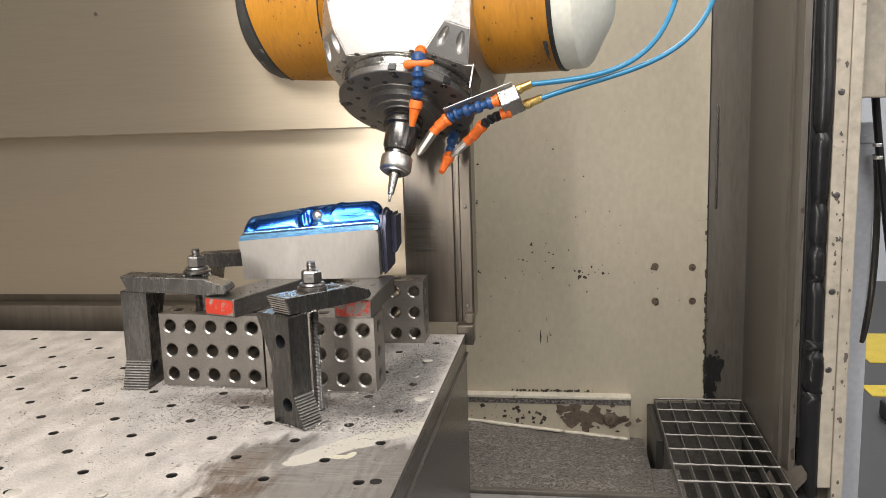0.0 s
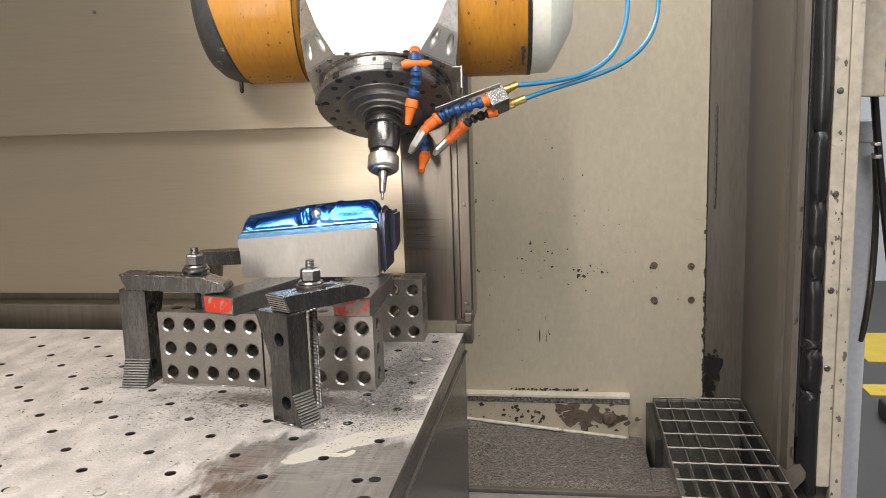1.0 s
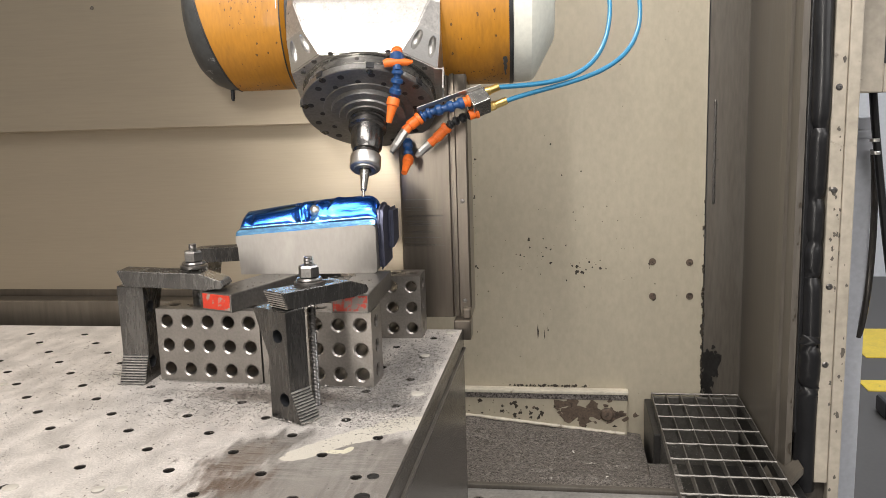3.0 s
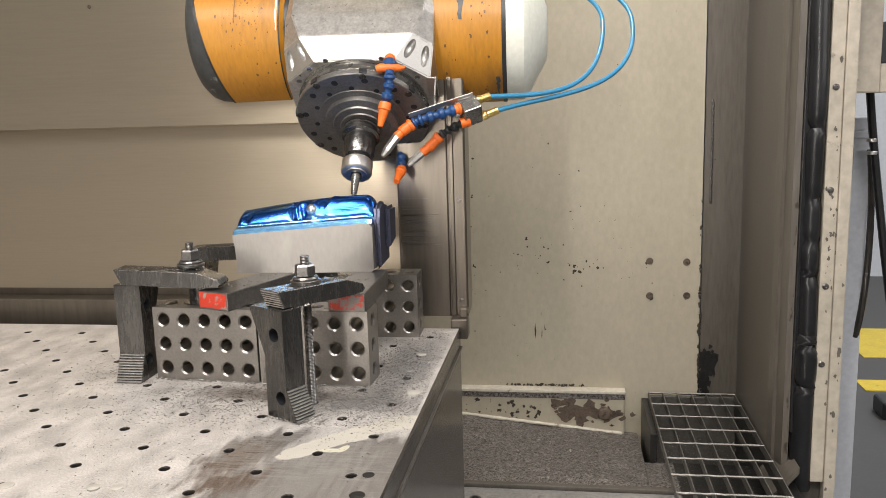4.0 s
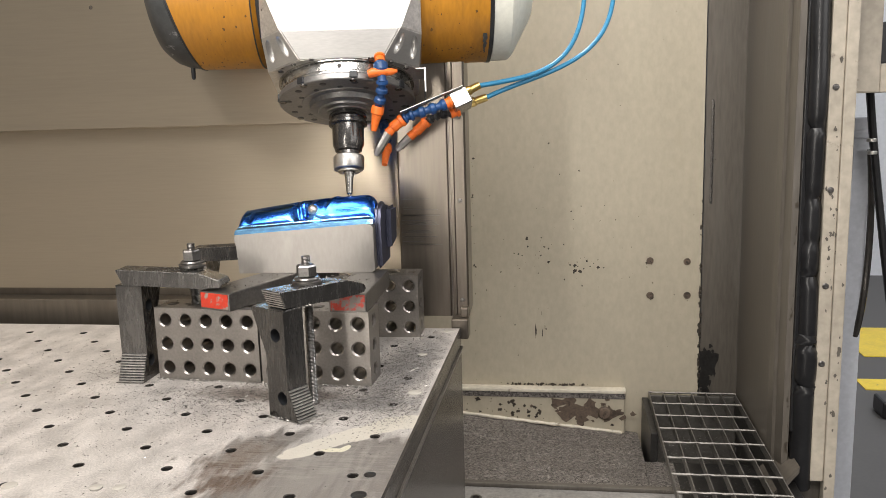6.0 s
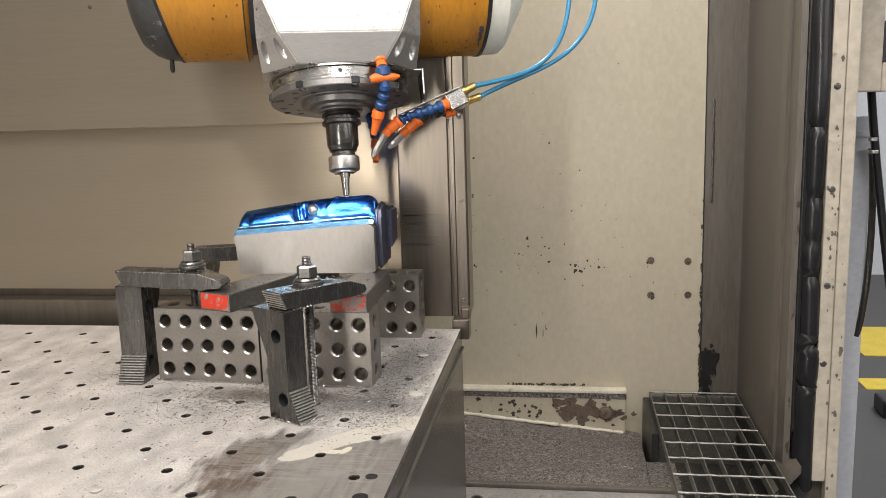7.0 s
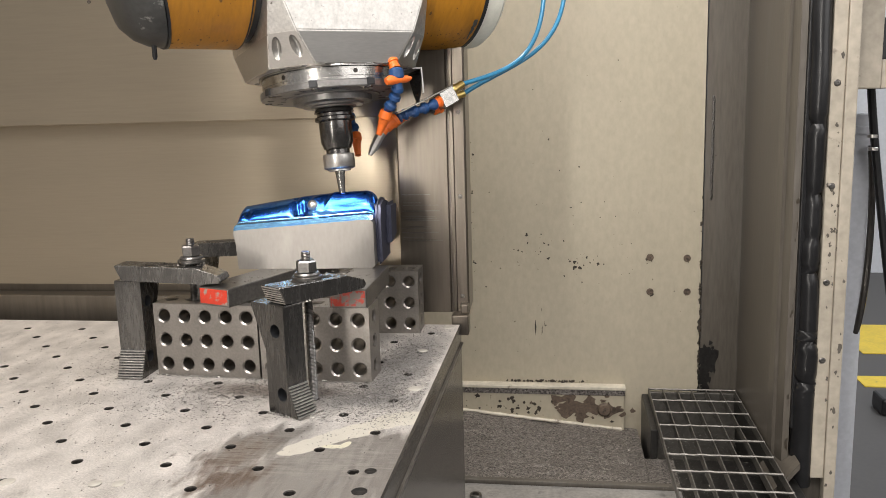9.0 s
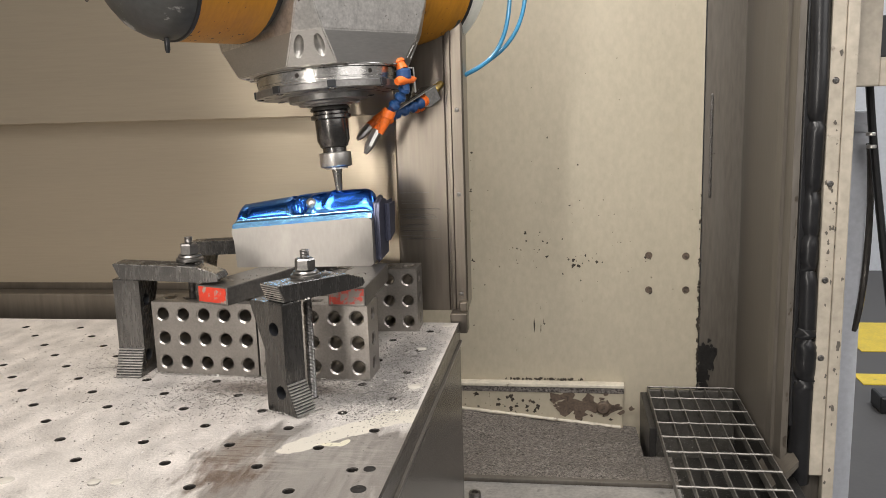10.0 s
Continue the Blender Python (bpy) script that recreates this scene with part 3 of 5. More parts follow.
# ---- fixture ----
def gauge_block(m, label):
    """Steel block of 152.4 x 50.8 x 101.6 mm, drilled on all sides; origin at the front bottom left corner."""
    bm = bmesh.new()
    W, D, H, e = 0.1524, 0.0508, 0.1016, 0.0012
    cw, ch = W / 5, H / 3
    for i in range(5):
        for k in range(3):
            c = Matrix(((1, 0, 0, cw * (i + 0.5)), (0, 0, -1, 0), (0, 1, 0, ch * (k + 0.5)), (0, 0, 0, 1)))
            holed_cell(bm, c, cw, ch, 0.0082, 0.0022, D, 0, 1, 20, False)
            c = Matrix(((-1, 0, 0, cw * (i + 0.5)), (0, 0, 1, D), (0, 1, 0, ch * (k + 0.5)), (0, 0, 0, 1)))
            holed_cell(bm, c, cw, ch, 0.0082, 0.0022, 0.004, 0, 1, 20, False)
        c = Matrix(((1, 0, 0, cw * (i + 0.5)), (0, 1, 0, D / 2), (0, 0, 1, H), (0, 0, 0, 1)))
        holed_cell(bm, c, cw, D, 0.0075, 0.002, 0.006, 0, 1, 20)
    for k in range(3):
        c = Matrix(((0, 0, 1, W), (1, 0, 0, D / 2), (0, 1, 0, ch * (k + 0.5)), (0, 0, 0, 1)))
        holed_cell(bm, c, D, ch, 0.0082, 0.0022, 0.005, 0, 1, 20)
        c = Matrix(((0, 0, -1, 0), (-1, 0, 0, D / 2), (0, 1, 0, ch * (k + 0.5)), (0, 0, 0, 1)))
        holed_cell(bm, c, D, ch, 0.0082, 0.0022, 0.005, 0, 1, 20)
    quad(bm, [(0, 0, 0), (0, D, 0), (W, D, 0), (W, 0, 0)])
    ob = new("setup_block", smooth_raw(bm, "setup_block", [BLOCK, BORE]))
    ob.matrix_basis = m
    return tagged(ob, label, "setup block", "drilled setup blocks")


gauge_block(pose(-0.5605, 1.0405, 0, 0, 0, -4.0), "drilled steel setup block carrying a red-ended bar")
gauge_block(pose(-0.4055, 1.0290, 0, 0, 0, -1.6), "drilled steel setup block carrying a red-ended bar")
gauge_block(pose(-0.3815, 1.2570, 0, 0, 0, 0.6), "drilled steel setup block standing behind the workpiece")


def riser_bar(m, w, length, label, paint):
    ob = holder("riser_bar", label, "riser bar", m, "riser bars")
    bm = bmesh.new()
    box(bm, -w / 2, w / 2, 0, length, 0, 0.0254, 0.0015)
    part("bar", bm, BARSTEEL, ob)
    bm = bmesh.new()
    box(bm, -w / 2 + 0.002, w / 2 - 0.002, -0.0008, 0.002, 0.003, 0.0235, 0.0005)
    part("painted_end", bm, paint, ob, "worn red paint on the bar end")
    return ob


riser_bar(pose(-0.4645, 1.026, 0.1016, 0, 0, -20), 0.052, 0.25, "dark steel riser bar with a worn red end", RED)
riser_bar(pose(-0.279, 1.0205, 0.1016, 0, 0, 1), 0.050, 0.155, "dark steel riser bar with a faded red end", FADEDRED)


def prism_holes(bm, outer, holes, m, depth, mi_hole=1):
    """Extruded polygon with round through holes of (u, v, radius)."""
    loops = [[Vector((u, v, 0)) for u, v in outer]]
    for u, v, r in holes:
        loops.append([Vector((u + r * math.cos(2 * math.pi * k / 20), v + r * math.sin(2 * math.pi * k / 20), 0)) for k in range(20)])
    flat = [c for lp in loops for c in lp]
    a = [bm.verts.new(m @ c) for c in flat]
    b = [bm.verts.new(m @ (c + Vector((0, 0, depth)))) for c in flat]
    for t in tessellate_polygon(loops):
        bm.faces.new([a[i] for i in t])
        bm.faces.new([b[i] for i in reversed(t)])
    start = 0
    for n, lp in enumerate(loops):
        for k in range(len(lp)):
            i, j = start + k, start + (k + 1) % len(lp)
            f = bm.faces.new((a[i], a[j], b[j], b[i]))
            f.material_index, f.smooth = (mi_hole, True) if n else (0, False)
        start += len(lp)


def step_block(m, label, w=0.0375):
    """Serrated clamp support; the toe points to -y, origin at the toe's bottom centre."""
    ob = holder("step_block", label, "step block", m, "clamp step blocks")
    bm = bmesh.new()
    side = [(0.0, 0.0), (0.051, 0.0), (0.0505, 0.078), (0.073, 0.131), (0.070, 0.1345), (0.0165, 0.1345), (0.0155, 0.134), (0.0155, 0.038), (0.001, 0.002)]
    frame_m = Matrix(((0, 0, 1, -w / 2), (1, 0, 0, 0), (0, 1, 0, 0), (0, 0, 0, 1)))
    prism_holes(bm, side, [(0.032, 0.103, 0.0084), (0.026, 0.026, 0.0084)], frame_m, w)
    es = [e for e in bm.edges if abs((e.verts[0].co - e.verts[1].co).x) > 0.9 * w and not any(f.smooth for f in e.link_faces)]
    bmesh.ops.bevel(bm, geom=es, offset=0.0012, segments=2, affect="EDGES", profile=0.5)
    # walls of the through holes are coloured black for their shade
    part("body", bm, [DARKSTEEL, BLACKPLAST], ob)
    for k in range(11):
        t = (k + 0.35) / 11
        y, z = 0.0155 * t - 0.0012, 0.0375 * t
        bm = bmesh.new()
        box(bm, -w / 2 + 0.0005, w / 2 - 0.0005, y - 0.0008, y + 0.004, z, z + 0.0017, 0.0003)
        part("tooth", bm, WORN, ob, "worn bright serrated tooth")
    return ob


step_block(pose(-0.591, 1.0175, 0), "black steel step block with a serrated toe")
step_block(pose(-0.3022, 0.9020, 0, 0, 0, 60), "black steel step block standing at the front of the fixture", 0.030)
step_block(pose(-0.566, 1.188, 0), "narrow black steel step block behind the fixture", 0.022)


def strap(m, length, label):
    """Strap clamp along +x from its heel, with a slot, bevelled nose and serrated heel."""
    ob = holder("strap_clamp", label, "strap clamp", m, "strap clamps")
    bm = bmesh.new()
    w, h = 0.034, 0.0215
    body = [(0.010, 0), (length - 0.03, 0), (length - 0.004, 0.0015), (length, 0.006), (length - 0.004, 0.0125), (length - 0.034, h), (0, h), (0.0, h - 0.002)]
    prism(bm, body, Matrix(((1, 0, 0, 0), (0, 0, -1, w / 2), (0, 1, 0, 0), (0, 0, 0, 1))), w)
    bmesh.ops.bevel(bm, geom=list(bm.edges), offset=0.0009, segments=1, affect="EDGES")
    part("body", bm, DARKSTEEL, ob)
    for k in range(7):
        t = (k + 0.5) / 7
        bm = bmesh.new()
        box(bm, 0.010 * (1 - t) - 0.0008, 0.010 * (1 - t) + 0.003, -w / 2 + 0.001, w / 2 - 0.001, h * t - 0.0008, h * t + 0.0006)
        part("heel_tooth", bm, WORN, ob)
    # the slot is a dark plate, its depth and shade only in the colour
    bm = bmesh.new()
    pts = []
    for k in range(24):
        a = 2 * math.pi * k / 24
        pts.append((length * 0.45 + 0.0085 * math.cos(a) + (0.022 if math.cos(a) > 0 else -0.022), 0.0085 * math.sin(a)))
    prism(bm, pts, Matrix.Translation((0, 0, h - 0.003)), 0.0034)
    part("slot", bm, HOLE, ob, "dark plate standing in for the open slot")
    return ob


strap(pose(-0.606, 1.044, 0.1355, 0, 2.5, 2), 0.150, "black steel strap clamp holding a riser bar")
strap(pose(-0.3405, 0.9045, 0.1355, 0, 2.5, 58.5), 0.142, "black steel strap clamp with a chipped worn top")
strap(pose(-0.574, 1.212, 0.1352, 0, -3, -3), 0.115, "black steel strap clamp reaching behind the workpiece")


def stud(x, y, z_low, z_nut, label):
    """Threaded rod with washers and a flange nut; z_nut is the washer's seat."""
    ob = holder("clamp_stud", label, "clamp stud", pose(x, y, z_low), "clamp studs")
    h = z_nut - z_low
    bm = bmesh.new()
    prof, z = [], 0.0
    while z < h + 0.034:
        prof += [(0.0058, z), (0.0050, z + 0.0009)]
        z += 0.0018
    lathe(bm, prof, 16)
    part("threaded_rod", bm, NUTSTEEL, ob)
    bm = bmesh.new()
    lathe(bm, [(0.0175, h), (0.0185, h + 0.001), (0.0185, h + 0.004), (0.017, h + 0.005), (0.007, h + 0.005)], 28)
    part("washer", bm, NUTSTEEL, ob)
    bm = bmesh.new()
    lathe(bm, [(0.0155, h + 0.0052), (0.0160, h + 0.007), (0.0145, h + 0.009), (0.007, h + 0.009)], 28)
    part("seat_ring", bm, NUTSTEEL, ob)
    bm = bmesh.new()
    lathe(bm, [(0.0105, h + 0.0088), (0.0128, h + 0.0105), (0.0128, h + 0.022), (0.0108, h + 0.0242), (0.006, h + 0.0242)], 6)
    for f in bm.faces:
        f.smooth = False
    part("hex_nut", bm, NUTSTEEL, ob)
    return ob


stud(-0.5095, 1.063, 0.095, 0.1545, "threaded stud with hexagon nut and washers in a setup block")
stud(-0.3130, 0.962, 0.0, 0.1535, "tall threaded stud with hexagon nut standing in the table")


rnd = random.Random(31)
vs, fs = [], []
for cx, cy, cz, sx, sy, turn, count in ((-0.53, 1.045, 0.1545, 0.06, 0.014, 2, 220), (-0.30, 0.97, 0.1542, 0.06, 0.014, 58, 260), (-0.485, 1.055, 0.1018, 0.06, 0.02, -4, 120), (-0.33, 1.045, 0.1018, 0.06, 0.02, -2, 160), (-0.283, 1.06, 0.1272, 0.02, 0.05, 1, 160), (-0.43, 1.10, 0.1272, 0.022, 0.06, -20, 120), (-0.26, 1.28, 0.1018, 0.03, 0.02, 0, 80), (-0.31, 0.925, 0.1347, 0.02, 0.012, 60, 90), (-0.485, 1.032, 0.0004, 0.076, 0.003, -4, 420), (-0.33, 1.024, 0.0004, 0.076, 0.003, -1.6, 420), (-0.330, 0.8985, 0.0004, 0.027, 0.002, -23, 220), (-0.2985, 0.9035, 0.0004, 0.019, 0.002, 60, 160), (-0.592, 1.0155, 0.0004, 0.02, 0.002, 0, 120)):
    c, s = math.cos(radians(turn)), math.sin(radians(turn))
    for k in range(count):
        u, w = rnd.uniform(-sx, sx), rnd.uniform(-sy, sy)
        x, y, a, l = cx + c * u - s * w, cy + s * u + c * w, rnd.random() * 6.28, 0.0005 + 0.0014 * rnd.random() ** 2
        n = len(vs)
        vs += [(x - l * math.cos(a), y - l * math.sin(a), cz), (x + l * math.cos(a), y + l * math.sin(a), cz + 0.0003), (x - l * math.sin(a), y + l * math.cos(a), cz + l)]
        fs.append((n, n + 1, n + 2))
me = bpy.data.meshes.new("fixture_chips")
me.from_pydata(vs, [], fs)
me.materials.append(FLAKE)
tagged(new("fixture_chips", me), "fine bright chips lying on clamps, bars and blocks", "metal chips", kind="stuff")


# ---- workpiece ----
def workpiece():
    """Lofted mould part: grey sawn flanks below, blue milled crown above."""
    ob = holder("mould_part", "grey steel mould part with a blue gleaming milled top", "workpiece", pose(-0.4815, 1.1475, 0.1272, 0, 0, 2.6))
    L, nu = 0.2085, 180

    def crest(u):
        return 0.088 + 0.0185 * u + 0.006 * max(0, math.sin((u - 0.05) * 2.6)) * (1 - 0.2 * u)

    bm = bmesh.new()
    rows = []
    for i in range(nu + 1):
        u = i / nu
        x = u * L
        lip = 0.0575 + 0.0145 * u
        top = crest(u)
        end = min(u / 0.035, (1 - u) / 0.085, 1.0)
        end = math.sqrt(max(0.0, 1 - (1 - end) ** 2))
        prof = []
        base = [(0.0, lip), (0.0032, lip + 0.0075), (0.0110, lip + 0.0092), (0.0119, lip + 0.0062), (0.0132, lip + 0.0062), (0.0141, lip + 0.0105), (0.0168, lip + 0.0112), (0.0174, lip + 0.0092), (0.0188, lip + 0.0095)]
        for y, z in base:
            prof.append((y, z))
        for k in range(1, 29):
            t = k / 28
            y = 0.019 + 0.027 * t
            z = lip + 0.011 + (top - lip - 0.011) * math.sin(t * math.pi / 2) ** 0.9
            cx = x - 0.112
            hollow = math.exp(-((cx + 0.014) / 0.012) ** 2 - ((y - 0.0275) / 0.008) ** 2)
            bead = math.exp(-((cx - 0.004) / 0.009) ** 2 - ((y - 0.0275) / 0.008) ** 2)
            cut = math.exp(-((cx + 0.022 + 0.25 * (y - 0.0275)) / 0.0045) ** 2) * min(1, t * 2.2)
            swoop = math.exp(-((cx - 0.026 - 0.5 * (y - 0.0275)) / 0.005) ** 2) * min(1, t * 3) * (1 - 0.5 * t)
            pocket = 1 / (1 + math.exp(-(cx - 0.034) / 0.007)) * math.exp(-((t - 0.30) / 0.18) ** 2) / (1 + math.exp((x - L + 0.026) / 0.006))
            corner = math.exp(-((x - 0.016) / 0.004) ** 2) * math.exp(-((t - 0.35) / 0.3) ** 2)
            ribs = hollow * math.sin(cx * 1100 + y * 500) * 0.0011 - 0.0022 / (1 + math.exp((x - 0.083) / 0.0015)) * math.exp(-((t - 0.8) / 0.35) ** 2)
            z += ribs - 0.013 * hollow + 0.0085 * bead - 0.004 * cut + 0.003 * swoop - 0.0018 * pocket - 0.0025 * corner
            prof.append((y, z))
        prof += [(0.049, top - 0.001), (0.053, top - 0.012), (0.082, top - 0.016), (0.093, top - 0.018), (0.099, top - 0.024)]
        row = []
        for y, z in prof:
            row.append(bm.verts.new((x, y, lip + (z - lip) * (0.55 + 0.45 * end))))
        rows.append(row)
    for a, b in zip(rows, rows[1:]):
        for k in range(len(a) - 1):
            f = bm.faces.new((a[k], b[k], b[k + 1], a[k + 1]))
            f.smooth, f.material_index = True, 1 if k < 6 else 0
    bm.faces.new(list(reversed(rows[0])) + [bm.verts.new((0, 0.099, 0.057))])
    bm.faces.new(rows[-1] + [bm.verts.new((L, 0.099, 0.072))])
    part("crown", bm, [BLUE, BLUEBAND], ob, "blue gleaming milled crown")
    bm = bmesh.new()
    # grey body under the crown, undercut at the left foot, rounded at the right shoulder
    front = [(0.0045, 0), (L - 0.004, 0), (L, 0.003), (L, 0.066), (L - 0.004, 0.0705), (L - 0.012, 0.0714), (0, 0.0575), (-0.0005, 0.05), (0.002, 0.04)]
    prism(bm, front, Matrix(((1, 0, 0, 0), (0, 0, 1, 0), (0, 1, 0, 0), (0, 0, 0, 1))), 0.099)
    part("body", bm, PART, ob, "grey sawn and milled steel flank")
    bm = bmesh.new()
    prism(bm, [(0.020, 0.0), (0.098, 0.0), (0.098, 0.080), (0.09, 0.092), (0.05, 0.099), (0.022, 0.094), (0.012, 0.07)], Matrix(((0, 0, 1, L - 0.002), (1, 0, 0, 0), (0, 1, 0, 0), (0, 0, 0, 1))), 0.010)
    bmesh.ops.bevel(bm, geom=list(bm.edges), offset=0.0048, segments=4, affect="EDGES")
    for f in bm.faces:
        f.smooth = True
    part("end_cheek", bm, SLAB, ob, "dark blue shaded end cheek")
    bm = bmesh.new()
    prism(bm, [(0.06, 0.022), (0.115, 0.030), (0.12, 0.085), (0.06, 0.088)], Matrix(((0, 0, 1, L + 0.006), (1, 0, 0, 0), (0, 1, 0, 0), (0, 0, 0, 1))), 0.010)
    bmesh.ops.bevel(bm, geom=list(bm.edges), offset=0.0045, segments=4, affect="EDGES")
    for f in bm.faces:
        f.smooth = True
    part("end_flange", bm, SLAB, ob, "dark flange at the end")
    bm = bmesh.new()
    bmesh.ops.create_uvsphere(bm, u_segments=24, v_segments=14, radius=0.0085, matrix=pose(0.1145, 0.0275, 0.0895))
    for f in bm.faces:
        f.smooth = True
    part("boss", bm, CHROME, ob, "bright round boss")
    return ob


workpiece()


# ---- milling head ----
head = holder("milling_head", "yellow fork milling head with a tilting spindle above the workpiece", "milling head")
AX = Matrix(((0, 0, 1, 0), (1, 0, 0, 0), (0, 1, 0, 0), (0, 0, 0, 1)))


def slant(bm, x0, x1):
    """Lean the seam of the end cover: full at x0, fading out at x1."""
    for v in bm.verts:
        k = min(1.0, max(0.0, (v.co.x - x1) / (x0 - x1)))
        v.co.x += k * (-0.013 - 0.030 * v.co.z / 0.1125)


bm = bmesh.new()
lathe(bm, [(0.100, -0.248), (0.112, -0.246), (0.1125, -0.132), (0.108, -0.128), (0.100, -0.124)], 64, AX)
slant(bm, -0.246, -0.132)
part("left_arm", bm, YELLOW, head, "oil-stained yellow arm")
bm = bmesh.new()
lathe(bm, [(0.100, 0.086), (0.108, 0.090), (0.1125, 0.094), (0.112, 0.226), (0.100, 0.228)], 64, AX)
part("right_arm", bm, YELLOW, head, "oil-stained yellow arm")
bm = bmesh.new()
lathe(bm, [(0.02, -0.296), (0.064, -0.294), (0.088, -0.287), (0.102, -0.275), (0.1090, -0.262), (0.1105, -0.2485)], 64, AX)
slant(bm, -0.2485, -0.315)
part("end_cover", bm, CAPGREY, head, "scuffed dark grey domed end cover")
bm = bmesh.new()
lathe(bm, [(0.1105, 0.2285), (0.1095, 0.256), (0.104, 0.263), (0.050, 0.292), (0.042, 0.295), (0.01, 0.296)], 64, AX)
part("end_cover", bm, CAPWHITE, head, "white plastic end cover with a scratch")
for x0, x1 in ((-0.2478, -0.2440), (-0.1335, -0.1310), (0.0925, 0.0950), (0.2215, 0.2280)):
    bm = bmesh.new()
    lathe(bm, [(0.110, x0), (0.1128, x0 + 0.0003), (0.1128, x1 - 0.0003), (0.110, x1)], 64, AX)
    if x0 < -0.24:
        slant(bm, -0.246, -0.132)
    part("grimy_rim", bm, BLACKPLAST, head, "oily black rim")


def arm_scar(x, angle, wide, tall, seed, material, label):
    """Ragged patch of bare metal on an arm, running round it."""
    bm = bmesh.new()
    cols = []
    for k in range(15):
        t = k / 14
        w = wide * (0.25 + t) * (1 + 0.9 * noise.noise(Vector((k * 0.9, seed, 0))))
        off = wide * 0.6 * noise.noise(Vector((k * 0.6, seed, 7)))
        a = radians(angle + tall * t)
        cols.append([bm.verts.new((x + off + e * max(0.0008, w), -0.1129 * math.cos(a), 0.1129 * math.sin(a))) for e in (-1, 1)])
    for a, b in zip(cols, cols[1:]):
        bm.faces.new((a[0], a[1], b[1], b[0]))
    part("bare_patch", bm, material, head, label)


arm_scar(0.158, 8, 0.010, 60, 3, CAPGREY, "bare grey patch where yellow paint is scraped off")
arm_scar(0.128, 35, 0.004, 30, 8, CAPGREY, "bare grey scrape in the yellow paint")
rnd = random.Random(5)
arm_scar(-0.1365, 5, 0.0022, 70, 41, ALU, "bare edge where yellow paint has peeled")
arm_scar(-0.205, 12, 0.0015, 55, 47, SCUFF, "brown oil run on the yellow paint")
arm_scar(0.215, -62, 0.003, 22, 43, CAPGREY, "bare grey patch where yellow paint is scraped off")


def arm_chips(spots, seed):
    """Small ragged chips in the paint of an arm, round spots of (x, angle, spread x, spread angle, count)."""
    rnd = random.Random(seed)
    bm = bmesh.new()
    for x, angle, sx, sa, count in spots:
        for k in range(count):
            cx, ca, r = rnd.gauss(x, sx), rnd.gauss(angle, sa), 0.0005 + 0.0018 * rnd.random() ** 3
            if not (-0.24 < cx < -0.14 or 0.10 < cx < 0.218):
                continue
            ring = []
            for i in range(7):
                q = r * (0.45 + 0.9 * rnd.random())
                a = radians(ca) + 1.5 * q * math.sin(2 * math.pi * i / 7) / 0.1128
                ring.append(bm.verts.new((cx + q * math.cos(2 * math.pi * i / 7), -0.1128 * math.cos(a), 0.1128 * math.sin(a))))
            bm.faces.new(ring)
    tagged(part("paint_chips", bm, SCUFF, head), "small brown chips in the yellow paint", kind="stuff")


arm_chips([(-0.195, 25, 0.010, 16, 70), (-0.170, 15, 0.010, 20, 34), (-0.19, -72, 0.03, 6, 40), (-0.19, -20, 0.03, 30, 18)], 5)
arm_chips([(0.15, -20, 0.03, 25, 34), (0.18, -66, 0.025, 9, 40), (0.19, 20, 0.02, 20, 22)], 6)
bm = bmesh.new()
lathe(bm, [(0.1035, -0.128), (0.1035, 0.086)], 48, AX)
part("joint_ring", bm, BLACKPLAST, head)
# unseen fork, added to carry the head; dark so the housing reflects little
for x0, x1 in ((-0.235, -0.16), (0.105, 0.215)):
    bm = bmesh.new()
    box(bm, x0, x1, -0.07, 0.07, 0.08, 0.62, 0.012)
    part("added_fork_arm", bm, CAPGREY, head, "unseen dark grey fork arm, added")
bm = bmesh.new()
box(bm, -0.235, 0.215, -0.10, 0.10, 0.62, 0.74, 0.015)
part("added_fork_bridge", bm, CAPGREY, head, "unseen dark grey fork bridge, added")
bm = bmesh.new()
lathe(bm, [(0.002, -0.127), (0.0035, -0.123), (0.0035, -0.108)], 10, pose(-0.246, -0.010, 0))
part("oil_nipple", bm, BLACKPLAST, head)

# tilting spindle: heights from the cutter's tip, 0.34 m below the pivot
PIV = 0.34


def at_tip(pts):
    return [(r, z - PIV) for r, z in pts]


def P(x, y, z):
    return Vector((x, y, z - PIV))


bm = bmesh.new()


def eight(a, yf, xs, b, z):
    return [P(-a, -yf, z), P(a, -yf, z), P(xs, -b, z), P(xs, b, z), P(a, yf, z), P(-a, yf, z), P(-xs, b, z), P(-xs, -b, z)]


rings = [[bm.verts.new(c) for c in eight(*q)] for q in ((0.060, 0.101, 0.112, 0.058, 0.187), (0.0865, 0.1115, 0.1175, 0.0859, 0.2295), (0.104, 0.1155, 0.1175, 0.1043, 0.275), (0.106, 0.1155, 0.1175, 0.1055, 0.43))]
for a, b in zip(rings, rings[1:]):
    for k in range(8):
        bm.faces.new((a[k], a[(k + 1) % 8], b[(k + 1) % 8], b[k])).material_index = 1 if a is rings[0] else 0
bm.faces.new(list(reversed(rings[0])))
bm.faces.new(rings[-1])
bmesh.ops.bevel(bm, geom=list(bm.edges), offset=0.0014, segments=2, affect="EDGES")


